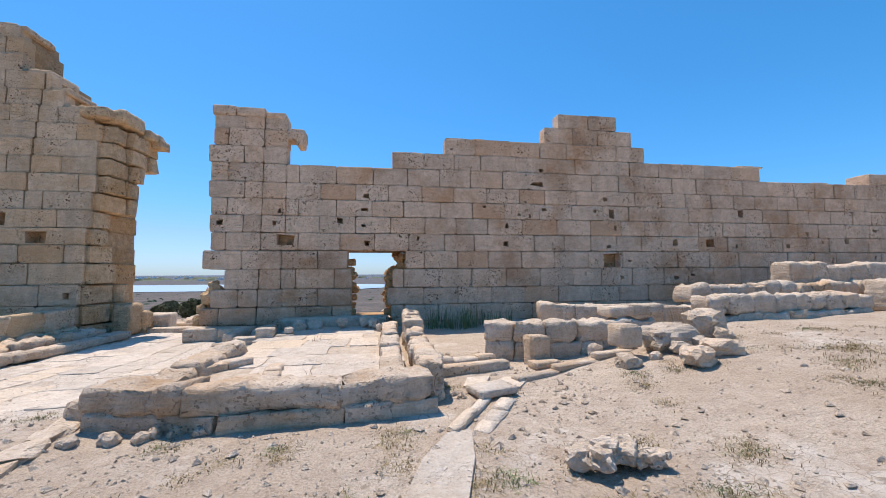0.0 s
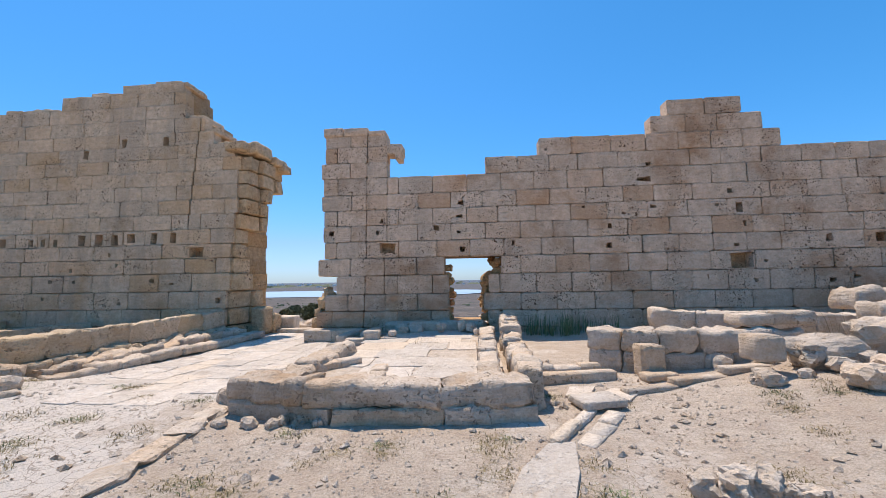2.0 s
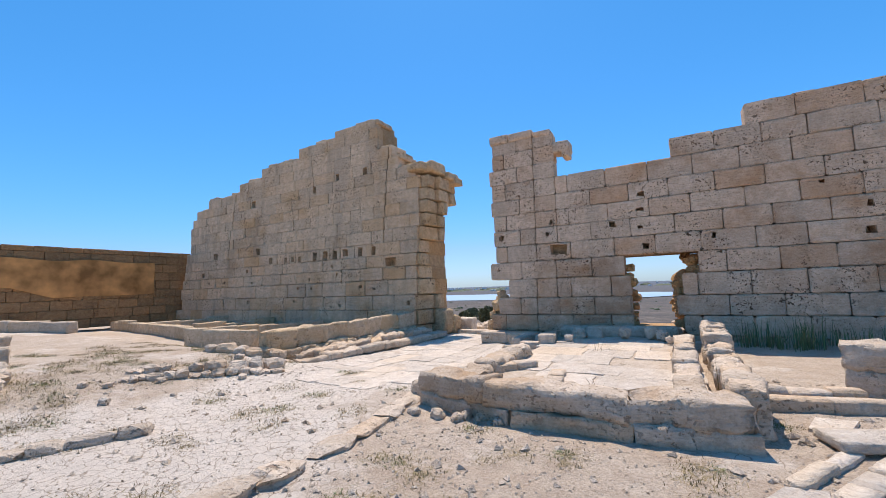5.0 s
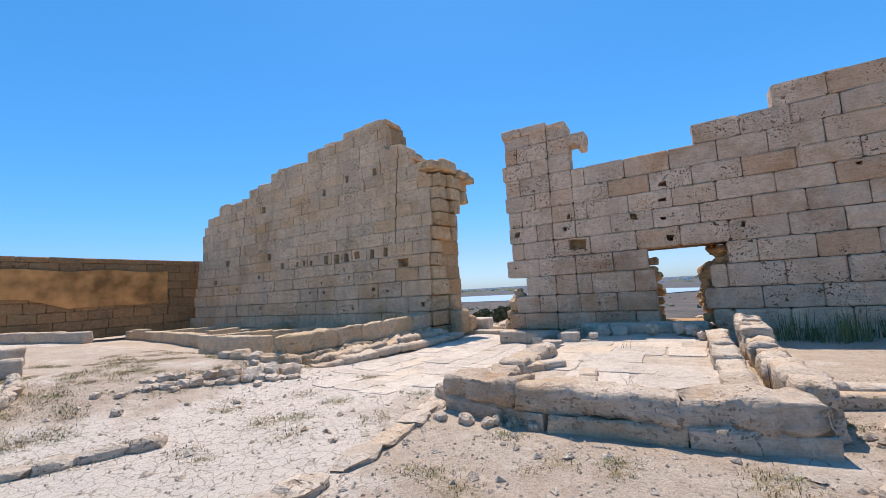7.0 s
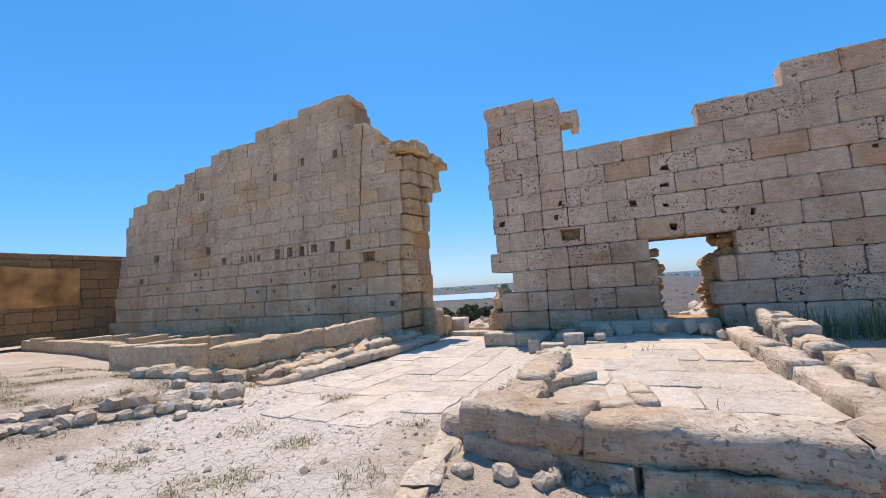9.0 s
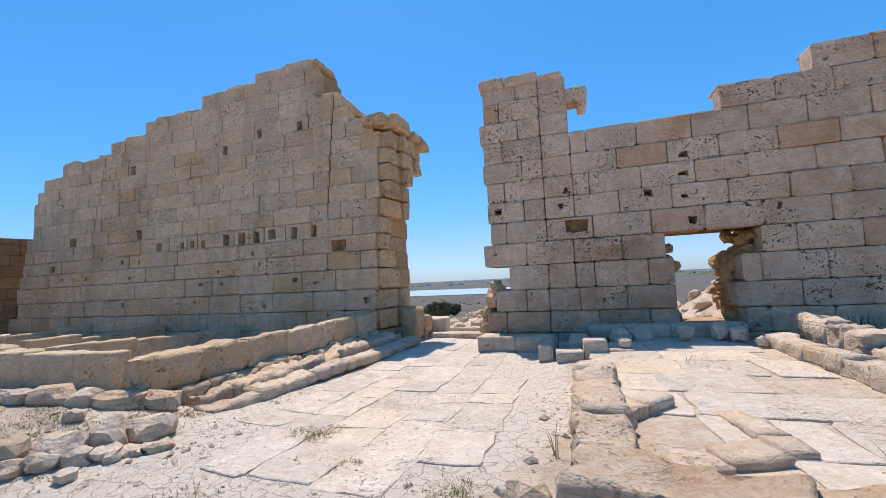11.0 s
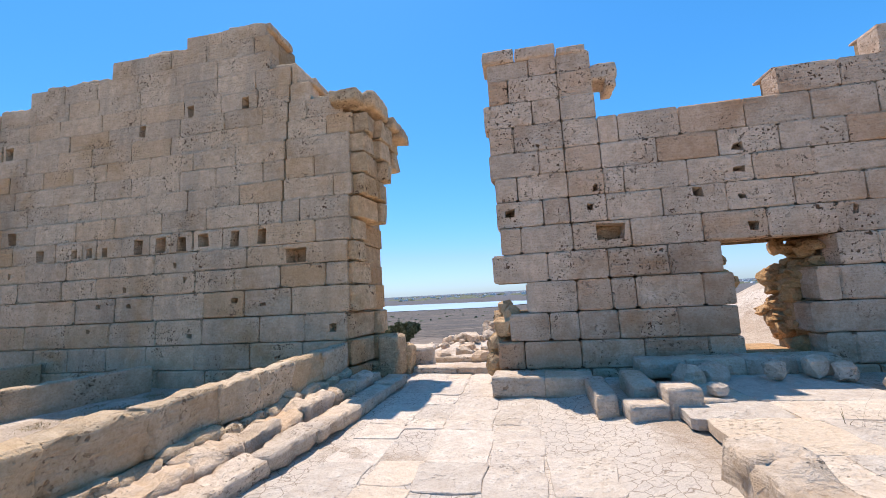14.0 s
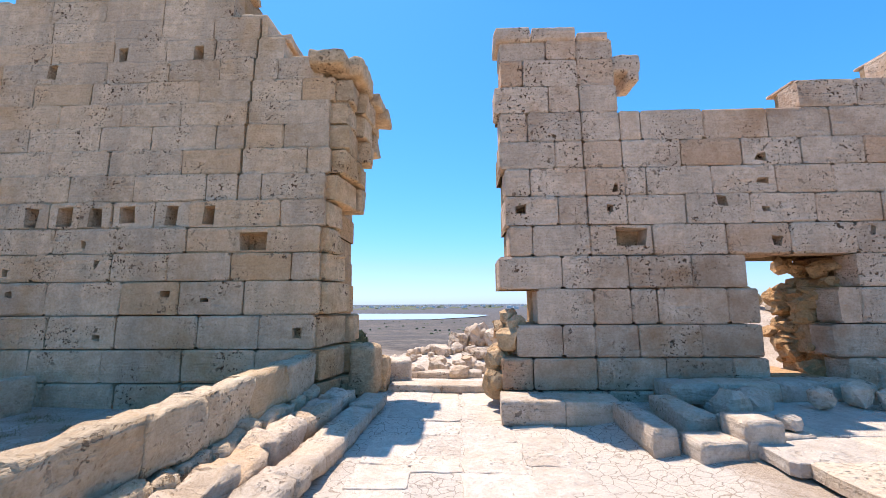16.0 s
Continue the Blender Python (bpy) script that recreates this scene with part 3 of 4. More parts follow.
# ragged crown of the western wall
for x, z, sx, sz in ((-11.1, 8.9, 1.0, 0.3), (-11.9, 8.9, 0.7, 0.22), (-12.6, 8.9, 0.6, 0.16), (-13.6, 8.53, 0.9, 0.3), (-14.5, 8.55, 0.7, 0.2), (-10.6, 8.9, 0.5, 0.22),
                     (-15.9, 8.0, 1.1, 0.3), (-17.0, 8.0, 0.8, 0.18), (-18.5, 7.45, 0.9, 0.22), (-19.2, 7.45, 0.6, 0.14), (-20.6, 6.95, 1.2, 0.2), (-22.2, 6.95, 0.8, 0.3), (-9.8, 7.45, 0.6, 0.3), (-9.2, 6.95, 0.5, 0.25), (-8.5, 6.42, 0.8, 0.25)):
    rock("worn_stone", rng, x, 12.15 + 0.125 * z, (sx, 1.1, sz * 0.8), TALL, "", rz=0, z=z - 0.08, box=0.8, rough=0.5, parent=wall_west)
for x, y, z, sx, sy, sz in ((-7.75, 12.9, 6.05, 0.7, 1.0, 0.45), (-7.6, 13.8, 5.95, 0.7, 0.8, 0.3), (-7.4, 14.1, 5.8, 0.5, 0.6, 0.3), (-8.05, 12.4, 6.1, 0.7, 0.8, 0.3), (-7.3, 12.7, -0.15, 0.5, 0.7, 0.9), (-7.15, 13.1, -0.2, 0.45, 0.5, 0.7)):
    rock("worn_stone", rng, x, y, (sx, sy, sz), REVEAL, "", rz=0, z=z, box=0.74, rough=0.45, parent=wall_west, sub=3)
for i in range(10, len(LEFT_END) - 1):
    x = LEFT_END[i] + 0.3
    while x < LEFT_END[i + 1] - 0.3:
        w = rng.uniform(0.35, 0.95)
        if rng.random() < 0.75:
            rock("worn_stone", rng, x + w / 2, 12.1 + 0.125 * LZ[i + 1], (w, 0.8, rng.uniform(0.12, 0.3)), TALL, "", rz=0, z=LZ[i + 1] - 0.05, box=0.78, rough=0.6, parent=wall_west)
        x += w
for x0, x1, z in ((-2.6, 0.25, 4.86), (0.4, 1.9, 5.37), (2.1, 5.3, 5.9), (9.2, 13.5, 5.37), (13.8, 29.5, 4.86)):
    x = x0
    while x < x1 - 0.5:
        w = rng.uniform(0.4, 1.1)
        if rng.random() < 0.45:
            rock("worn_stone", rng, x + w / 2, 12.15, (w, 0.6, rng.uniform(0.03, 0.09)), BLOCK, "", rz=0, z=z - 0.02, box=0.75, rough=0.5, parent=wall_east)
        x += w + 0.2
for x0, x1, h in ((18.6, 21.0, 0.5), (22.0, 26.0, 0.55), (26.0, 29.8, 0.9)):
    rock("worn_stone", rng, (x0 + x1) / 2, 12.2, (x1 - x0, 0.8, h), BLOCK, "", rz=0, z=4.82, box=0.92, rough=0.2, parent=wall_east)
# broken corner of the pier and rubble core laid bare beside the doorway
for x, y, z, s in ((-4.75, 11.75, 0.75, 0.35), (-4.85, 12.0, 0.35, 0.4), (-4.9, 12.1, -0.1, 0.5), (-4.72, 12.2, 0.9, 0.4), (-4.8, 12.5, 0.3, 0.5), (-4.6, 11.85, 1.0, 0.3), (-4.7, 12.0, 1.15, 0.28), (-4.92, 11.8, 0.5, 0.26), (-4.95, 11.7, 0.15, 0.3)):
    rock("worn_stone", rng, x, y, (s, s, s * 1.1), REVEAL, "", z=z, box=0.5, rough=0.4, parent=wall_east)
for k in range(46):
    z = rng.uniform(0.1, 2.1)
    y = rng.uniform(12.0, 12.8)
    rock("core_stone", rng, 0.42 + 0.25 * (z > 1.6) + rng.uniform(-0.08, 0.14), y, (rng.uniform(0.2, 0.42), rng.uniform(0.25, 0.5), rng.uniform(0.14, 0.34)), CORE, "", z=z, box=0.5, rough=0.45, tilt=15, parent=wall_east)
for k in range(8):
    rock("core_stone", rng, -0.8 - rng.uniform(0, 0.12), rng.uniform(11.7, 12.7), (0.3, 0.4, rng.uniform(0.2, 0.35)), CORE, "", z=0.3 + 0.22 * k, box=0.5, rough=0.4, parent=wall_east)


# ---- runs of low masonry ----
def run(parent, pts, h, thick, pitch, seed, material=PALE, z=None, name="stone", rough=0.16, box=0.86, lift=0.0, vary=0.1, sub=2):
    """Worn blocks end to end along a line, resting on the ground or at z."""
    rng = random.Random(seed)
    pts = [Vector(p) for p in pts]
    total = sum((b - a).length for a, b in zip(pts, pts[1:]))
    n = max(1, round(total / pitch))
    cuts = [0.0] + [total * (i + rng.uniform(-0.18, 0.18)) / n for i in range(1, n)] + [total]

    def at(s):
        for a, b in zip(pts, pts[1:]):
            d = (b - a).length
            if s <= d or b is pts[-1]:
                return a + (b - a) * min(1, s / d)
            s -= d
    for s0, s1 in zip(cuts, cuts[1:]):
        a, b = at(s0), at(s1)
        c, d = (a + b) / 2, b - a
        hh = h * rng.uniform(1 - vary, 1 + vary)
        me = rock_mesh(name, rng, (d.length * (1.0 if box > 0.7 else 1.08) + (0.02 if box > 0.7 else 0), thick * rng.uniform(0.94, 1.04), hh if box >= 0.7 else hh / 0.88), material, rough, sub, box)
        ob = new(name, me)
        zz = (land_height(c.x, c.y) - 0.03 if z is None else z) + lift
        ob.matrix_basis = pose(c.x, c.y, zz, 0, 0, math.degrees(math.atan2(d.y, d.x)) + rng.uniform(-1.5, 1.5))
        ob.parent = parent


def low_wall(name, label, runs, category="low wall", group=""):
    e = empty(name)
    tagged(e, label, category, group)
    for r in runs:
        run(e, **r)
    return e


FRONT = [(-2.95 + 3.63 * i / 12, 4.68 - 0.30 * math.sin(math.pi * (i / 12) ** 0.8) - 0.10 * i / 12) for i in range(13)]
platform = low_wall("stone_platform", "low curved platform of pale limestone with a two-course front", [
    dict(pts=FRONT, h=0.27, thick=0.46, pitch=1.2, seed=1, z=0.17, material=CURB, name="curb_stone", rough=1.0, box=0.88, vary=0.03),
    dict(pts=[(x, y - 0.0) for x, y in FRONT], h=0.22, thick=0.50, pitch=1.3, seed=2, z=-0.04, material=CURB, name="plinth_stone", rough=0.7, box=0.92, vary=0.02),
    dict(pts=[(-2.72, 4.9), (-2.7, 6.1), (-2.68, 7.8)], h=0.34, thick=0.46, pitch=0.46, seed=3, z=-0.05, name="edge_stone", rough=0.9, box=0.8, vary=0.2),
    dict(pts=[(-2.3, 5.3), (-1.6, 5.6)], h=0.12, thick=0.3, pitch=0.4, seed=4, z=0.08, name="edge_stone", rough=0.7, box=0.8, vary=0.2),
    dict(pts=[(-1.6, 6.5), (-1.45, 5.6)], h=0.12, thick=0.25, pitch=0.35, seed=40, z=0.08, name="edge_stone", rough=0.7, box=0.8, vary=0.2),
    dict(pts=[(-2.6, 6.2), (-2.1, 6.75)], h=0.16, thick=0.3, pitch=0.4, seed=41, z=0.09, name="edge_stone", rough=0.3)])


def slab(name, outline, z0, z1, material, parent=None, label="", wob=0.0):
    """A flat piece with that outline; the top follows the ground when z0 is None."""
    n = len(outline)
    rng = random.Random(len(name) * 7 + int(outline[0][0] * 100))
    cx, cy = sum(p[0] for p in outline) / n, sum(p[1] for p in outline) / n
    top, low, rim = [], [], []
    for x, y in outline:
        zt = (land_height(x, y) if z0 is None else z0) + z1 + rng.uniform(-wob, wob)
        top.append((cx + (x - cx) * 0.98, cy + (y - cy) * 0.98, zt))
        rim.append((x, y, zt - 0.007))
        low.append((x, y, zt - 0.12))
    verts = top + rim + low + [(cx, cy, sum(p[2] for p in top) / n + wob * 0.3)]
    faces = [(i, (i + 1) % n, 3 * n) for i in range(n)]
    faces += [(n + i, n + (i + 1) % n, (i + 1) % n, i) for i in range(n)] + [(2 * n + i, 2 * n + (i + 1) % n, n + (i + 1) % n, n + i) for i in range(n)]
    return obj(name, verts, faces, material, parent, label)


def paving(parent, inside, x0, x1, y0, y1, cell, height, material, seed, z=None, name="flagstone", gap=0.003, wob=0.004, along=False):
    """Worn rows of uneven flagstones, joints broken from row to row; along: the rows run in y."""
    rng = random.Random(seed)
    y = y0
    while y < y1:
        d = cell * rng.uniform(0.8, 1.2)
        x = x0 - rng.uniform(0, cell)
        while x < x1:
            l = cell * rng.uniform(0.7, 1.7)
            cx, cy = x + l / 2, y + d / 2
            if inside(*((cy, cx) if along else (cx, cy))) and rng.random() < 0.93:
                j = [rng.uniform(-0.03, 0.03) for _ in range(8)]
                quad = [(x + j[0], y + j[1]), (x + l + j[2], y + j[3]), (x + l + j[4], y + d + j[5]), (x + j[6], y + d + j[7])]
                ring = []
                for k in range(4):
                    (ax, ay), (bx, by) = quad[k], quad[(k + 1) % 4]
                    for f in (0.05, 0.35, 0.65, 0.95):
                        o = rng.uniform(-0.03, 0.03)
                        px, py = ax + (bx - ax) * f - (by - ay) * o, ay + (by - ay) * f + (bx - ax) * o
                        r = math.hypot(px - cx, py - cy)
                        ring.append((px - (px - cx) / r * gap, py - (py - cy) / r * gap))
                if along:
                    ring = [(v, u) for u, v in reversed(ring)]
                slab(name, ring, z, height + rng.uniform(-0.010, 0.004), material, parent, wob=wob)
            x += l
        y += d


# platform floor
floor_top = [(-2.6, 4.7), (-1.5, 4.55), (-0.5, 4.55), (0.45, 4.7), (0.4, 10.7), (-2.0, 10.9), (-2.4, 9.5), (-2.45, 7.5)]
slab("floor_bed", floor_top, 0.0, 0.13, PALE, platform, "pale worn stone floor")
paving(platform, lambda x, y: -2.35 < x < 0.2 and 4.75 < y < 10.9, -2.6, 0.5, 4.7, 11.0, 0.8, 0.15, PAVE, 6, 0.0, "floor_slab", 0.002, 0.003)

low_wall("dividing_wall", "stepped rubble-stone wall beside the platform", [
    dict(pts=[(0.2, 4.9), (0.28, 10.2)], h=0.26, thick=0.34, pitch=1.1, seed=7, z=0.08, name="step_stone", rough=0.7, box=0.9, vary=0.08),
    dict(pts=[(0.72, 4.75), (0.78, 6.5)], h=0.5, thick=0.34, pitch=0.42, seed=8, z=-0.03, name="wall_stone", rough=0.7, box=0.8, vary=0.18),
    dict(pts=[(0.76, 6.5), (0.8, 8.6)], h=0.44, thick=0.36, pitch=0.42, seed=9, z=-0.03, name="wall_stone", rough=0.8, box=0.78, vary=0.18),
    dict(pts=[(0.8, 8.6), (0.86, 10.6)], h=0.64, thick=0.4, pitch=0.5, seed=10, z=-0.03, name="wall_stone", rough=0.8, box=0.8, vary=0.12)])

# ---- western enclosures ----
low_wall("enclosure_wall", "low pale limestone wall with a smooth top", [
    dict(pts=[(-8.12, 5.65), (-7.95, 11.4)], h=0.5, thick=0.3, pitch=0.85, seed=12, z=0.22, name="wall_stone", material=SAND, rough=0.7, box=0.93, vary=0.05, sub=3),
    dict(pts=[(-8.06, 5.7), (-7.9, 11.4)], h=0.34, thick=0.46, pitch=0.4, seed=13, z=-0.1, name="footing_stone", material=SAND, rough=0.8, box=0.72, vary=0.1)], group="western enclosures")
low_wall("enclosure_wall", "low sandy limestone wall with a broken end", [
    dict(pts=[(-12.95, 6.55), (-10.4, 7.0)], h=0.62, thick=0.34, pitch=1.0, seed=14, name="wall_stone", material=SAND, rough=0.3, box=0.94, vary=0.04, sub=3),
    dict(pts=[(-13.8, 7.1), (-12.3, 11.3)], h=0.56, thick=0.32, pitch=1.1, seed=15, name="wall_stone", material=SAND, rough=0.3, box=0.94, vary=0.04)], group="western enclosures")
low_wall("enclosure_wall", "long low wall of pale blocks before the tall wall", [
    dict(pts=[(-23.7, 8.6), (-18.0, 8.3), (-14.2, 7.5)], h=0.5, thick=0.35, pitch=1.1, seed=16, name="wall_stone", material=SAND, rough=0.3, box=0.92),
    dict(pts=[(-16.0, 8.3), (-15.6, 11.5)], h=0.55, thick=0.32, pitch=1.2, seed=17, name="wall_stone", material=SAND, rough=0.3, box=0.92),
    dict(pts=[(-19.6, 8.6), (-19.3, 11.6)], h=0.55, thick=0.32, pitch=1.2, seed=18, name="wall_stone", material=SAND, rough=0.3, box=0.92)], group="western enclosures")
low_wall("enclosure_wall", "far low wall of rough blocks", [
    dict(pts=[(-23.0, 4.2), (-19.0, 5.6)], h=0.45, thick=0.4, pitch=1.3, seed=19, name="wall_stone"),
    dict(pts=[(-23.4, 1.2), (-23.0, 2.6)], h=0.8, thick=0.5, pitch=0.8, seed=20, name="wall_stone")], group="western enclosures")
low_wall("rounded_steps", "two worn rounded limestone steps along the road", [
    dict(pts=[(-7.7, 6.1), (-7.42, 11.7)], h=0.25, thick=0.38, pitch=0.6, seed=21, z=-0.1, name="step_stone", rough=1.3, box=0.8, vary=0.14),
    dict(pts=[(-7.35, 6.0), (-7.06, 9.2)], h=0.18, thick=0.38, pitch=0.65, seed=22, z=-0.12, name="step_stone", rough=1.2, box=0.8, vary=0.14),
    dict(pts=[(-7.06, 9.2), (-6.95, 11.9)], h=0.18, thick=0.4, pitch=0.9, seed=23, z=-0.14, name="step_stone", rough=0.6, box=0.86, vary=0.08)], category="steps")

# ---- by the pier ----
low_wall("stone_bench", "worn limestone bench course at the foot of the wall", [
    dict(pts=[(-4.95, 11.1), (-3.35, 11.0)], h=0.34, thick=0.6, pitch=0.8, seed=24, z=-0.16, name="bench_stone", rough=0.1, box=0.88, vary=0.05),
    dict(pts=[(-2.6, 11.2), (0.2, 11.2)], h=0.3, thick=0.5, pitch=0.7, seed=25, z=0.1, name="bench_stone", rough=0.2, box=0.8)], category="bench")
low_wall("stone_trough", "open trough of upright limestone slabs in shade", [
    dict(pts=[(-3.42, 9.55), (-3.36, 10.75)], h=0.34, thick=0.28, pitch=0.75, seed=26, z=-0.1, name="side_stone", rough=0.15, box=0.85),
    dict(pts=[(-2.86, 9.85), (-2.8, 10.85)], h=0.36, thick=0.32, pitch=0.7, seed=27, z=-0.1, name="side_stone", rough=0.15, box=0.85),
    dict(pts=[(-2.2, 10.5), (-1.5, 10.8)], h=0.36, thick=0.4, pitch=0.5, seed=28, z=0.05, name="side_stone", rough=0.35, box=0.6)], category="trough")
rng = random.Random(9)
rock("square_block", rng, -3.0, 9.45, (0.46, 0.36, 0.27), PALE, "pale squared limestone block beside a cubic one", "stone block", "blocks by the trough", rz=4, z=-0.1, box=0.93, rough=0.1)
rock("square_block", rng, -2.58, 9.5, (0.38, 0.4, 0.46), PALE, "pale cubic limestone block with a worn top", "stone block", "blocks by the trough", rz=3, z=-0.1, box=0.9, rough=0.16)
rock("square_block", rng, -2.18, 9.6, (0.42, 0.34, 0.24), PALE, "low broken limestone block beside the cubic one", "stone block", "blocks by the trough", rz=8, z=-0.05, box=0.85, rough=0.3)
rock("square_block", rng, -2.1, 9.62, (0.2, 0.22, 0.17), PALE, "small broken stone lying on a low block", "stone block", "blocks by the trough", z=0.19, rough=0.3)
for x, y, s in ((-0.95, 10.55, 0.26), (-0.35, 10.7, 0.3), (-0.12, 10.5, 0.26), (0.02, 10.0, 0.16)):
    rock("fallen_stone", rng, x, y, (s, s, s * 1.1), PALE, "small fallen stone lying on the platform floor", "stone", "stones at the wall foot", z=0.16, rough=0.35)

# ---- eastern terraces ----
low_wall("terrace_wall", "curved retaining wall of two courses of limestone", [
    dict(pts=[(2.1, 7.1), (2.75, 6.62), (3.6, 6.5), (4.4, 6.62), (5.1, 6.85)], h=0.40, thick=0.4, pitch=0.5, seed=29, z=-0.03, name="wall_stone", rough=0.5, box=0.86, vary=0.04),
    dict(pts=[(2.06, 7.14), (2.75, 6.66), (3.6, 6.54), (4.4, 6.66), (5.3, 6.9)], h=0.36, thick=0.42, pitch=0.6, seed=30, z=0.34, name="wall_stone", rough=0.7, box=0.84, vary=0.06),
    dict(pts=[(4.3, 6.75), (5.6, 7.0)], h=0.2, thick=0.4, pitch=0.6, seed=31, z=0.76, name="wall_stone", rough=0.5, box=0.78)], group="eastern terraces")
low_wall("terrace_wall", "low bleached wall behind the curved one", [
    dict(pts=[(3.6, 8.2), (5.4, 7.7), (7.2, 7.6)], h=0.86, thick=0.32, pitch=0.9, seed=32, z=0.02, name="wall_stone", rough=0.9, box=0.84, vary=0.05)], group="eastern terraces")
low_wall("terrace_wall", "terrace wall of large bleached limestone blocks", [
    dict(pts=[(6.6, 6.9), (8.4, 6.9), (11.2, 7.3)], h=0.42, thick=0.5, pitch=0.6, seed=33, z=0.35, name="wall_stone", rough=0.7, box=0.82),
    dict(pts=[(6.55, 6.95), (8.4, 7.0), (11.3, 7.4)], h=0.36, thick=0.5, pitch=0.55, seed=34, z=0.74, name="wall_stone", rough=0.9, box=0.782),
    dict(pts=[(7.0, 7.9), (10.0, 8.2), (13.5, 8.6)], h=0.4, thick=0.5, pitch=0.55, seed=35, z=0.9, name="wall_stone", rough=0.9, box=0.78)], group="eastern terraces")
low_wall("terrace_wall", "upper terrace wall of rough blocks far up the slope", [
    dict(pts=[(11.5, 7.2), (15.0, 7.4), (21.0, 8.0)], h=0.75, thick=0.6, pitch=0.7, seed=36, name="wall_stone", rough=0.5, box=0.78),
    dict(pts=[(11.0, 9.0), (16.0, 9.2), (24.0, 9.6)], h=0.7, thick=0.6, pitch=0.7, seed=37, z=1.1, name="wall_stone", rough=0.5, box=0.78)], group="eastern terraces")
rng = random.Random(15)
rock("upright_stone", rng, 2.72, 6.25, (0.36, 0.3, 0.5), PALE, "small upright block before the curved wall", "stone block", rz=5, box=0.9, rough=0.12, sub=3)
rock("flat_stone", rng, 2.72, 5.95, (0.5, 0.25, 0.12), PALE, "thin flat stone lying below the upright block", "stone", rz=12, box=0.7)
rock("boulder", rng, 3.95, 5.6, (0.4, 0.38, 0.36), PALE, "warm squared boulder on small stones", "boulder", "boulders of the collapsed wall", rz=10, z=0.42, box=0.8, rough=0.2, sub=3)
rock("boulder", rng, 4.75, 5.65, (0.8, 0.5, 0.45), PALE, "large orange-sided boulder of the collapsed wall", "boulder", "boulders of the collapsed wall", rz=5, z=0.3, box=0.65, rough=0.35, sub=3)
rock("boulder", rng, 4.5, 4.75, (0.48, 0.4, 0.3), PALE, "pale angular boulder half sunk in dust", "boulder", "boulders of the collapsed wall", rz=30, box=0.6, rough=0.35, sub=3)
rock("boulder", rng, 5.1, 4.95, (0.55, 0.4, 0.22), PALE, "low pale boulder beside an angular one", "boulder", "boulders of the collapsed wall", rz=-15, box=0.6, rough=0.35, sub=3)
rock("boulder", rng, 5.7, 5.9, (0.6, 0.5, 0.5), PALE, "rounded boulder at the end of the terrace", "boulder", "boulders of the collapsed wall", box=0.6, rough=0.35, sub=3)
for k in range(16):
    a, b = rng.uniform(3.6, 5.9), rng.uniform(5.1, 6.3)
    s = rng.uniform(0.14, 0.32)
    rock("fallen_stone", rng, a, b, (s, s * 0.8, s * 0.8), PALE, "small broken stone of the collapsed wall", "stone", "stones of the collapsed wall", rough=0.4)
# drain
low_wall("stone_drain", "open drain between thin tilted limestone slabs", [
    dict(pts=[(0.78, 3.72), (1.4, 4.7)], h=0.15, thick=0.13, pitch=0.7, seed=38, lift=-0.045, material=PAVE, name="drain_stone", rough=0.3, box=0.93, vary=0.2),
    dict(pts=[(1.06, 3.7), (1.66, 4.62)], h=0.1, thick=0.2, pitch=0.42, seed=39, lift=-0.035, material=PAVE, name="drain_stone", rough=0.4, box=0.88, vary=0.3)], category="drain")
rock("cover_slab", rng, 1.52, 4.88, (0.58, 0.4, 0.09), PAVE, "bleached cover slab lying across the drain", "slab", rz=18, z=land_height(1.52, 4.88) + 0.01, box=0.85, rough=0.3)
low_wall("stone_kerb", "line of thin kerb stones below the terrace", [
    dict(pts=[(0.95, 5.9), (1.9, 6.1), (2.15, 6.2)], h=0.2, thick=0.22, pitch=0.75, seed=42, name="kerb_stone", rough=0.15, box=0.85),
    dict(pts=[(0.95, 6.25), (2.0, 6.45)], h=0.24, thick=0.25, pitch=0.4, seed=43, name="kerb_stone", rough=0.25, box=0.75),
    dict(pts=[(2.0, 5.3), (3.0, 5.65), (4.3, 6.0)], h=0.1, thick=0.2, pitch=0.9, seed=44, name="kerb_stone", rough=0.15, box=0.8)], category="kerb")
for n, out in enumerate(([(0.12, 2.3), (0.62, 2.35), (0.86, 3.1), (0.98, 3.75), (0.72, 3.7), (0.4, 3.1)], [(1.55, 5.15), (1.95, 5.0), (2.3, 5.45), (1.9, 5.55)], [(1.2, 5.2), (1.5, 5.15), (1.7, 5.6), (1.35, 5.6)])):
    tagged(slab("bedrock_slab", out, None, 0.035, PAVE), "flat bleached limestone slab flush with the dust", "slab", "flush slabs")
# knobbly outcrop
outcrop = empty("rock_outcrop", (1.92, 2.82, 0))
tagged(outcrop, "knobbly pitted limestone outcrop in the dust", "rock")
for k in range(15):
    a = rng.uniform(0, 6.28)
    d = rng.uniform(0.05, 0.34)
    s = rng.uniform(0.09, 0.24)
    ob = rock("lump", rng, 0, 0, (s, s * 0.8, s * 0.75), PALE, "", z=0, rough=0.55, tilt=20, parent=outcrop, sub=3)
    ob.matrix_basis = pose(math.cos(a) * d * 1.1, math.sin(a) * d * 0.8, land_height(2.05, 2.85) + 0.02 + 0.1 * (0.34 - d), 0, 0, rng.uniform(0, 360))

# ---- road and its edge ----
road = empty("pavement_road")
tagged(road, "worn pale flagstone road leading through the gate", "pavement", kind="structure")


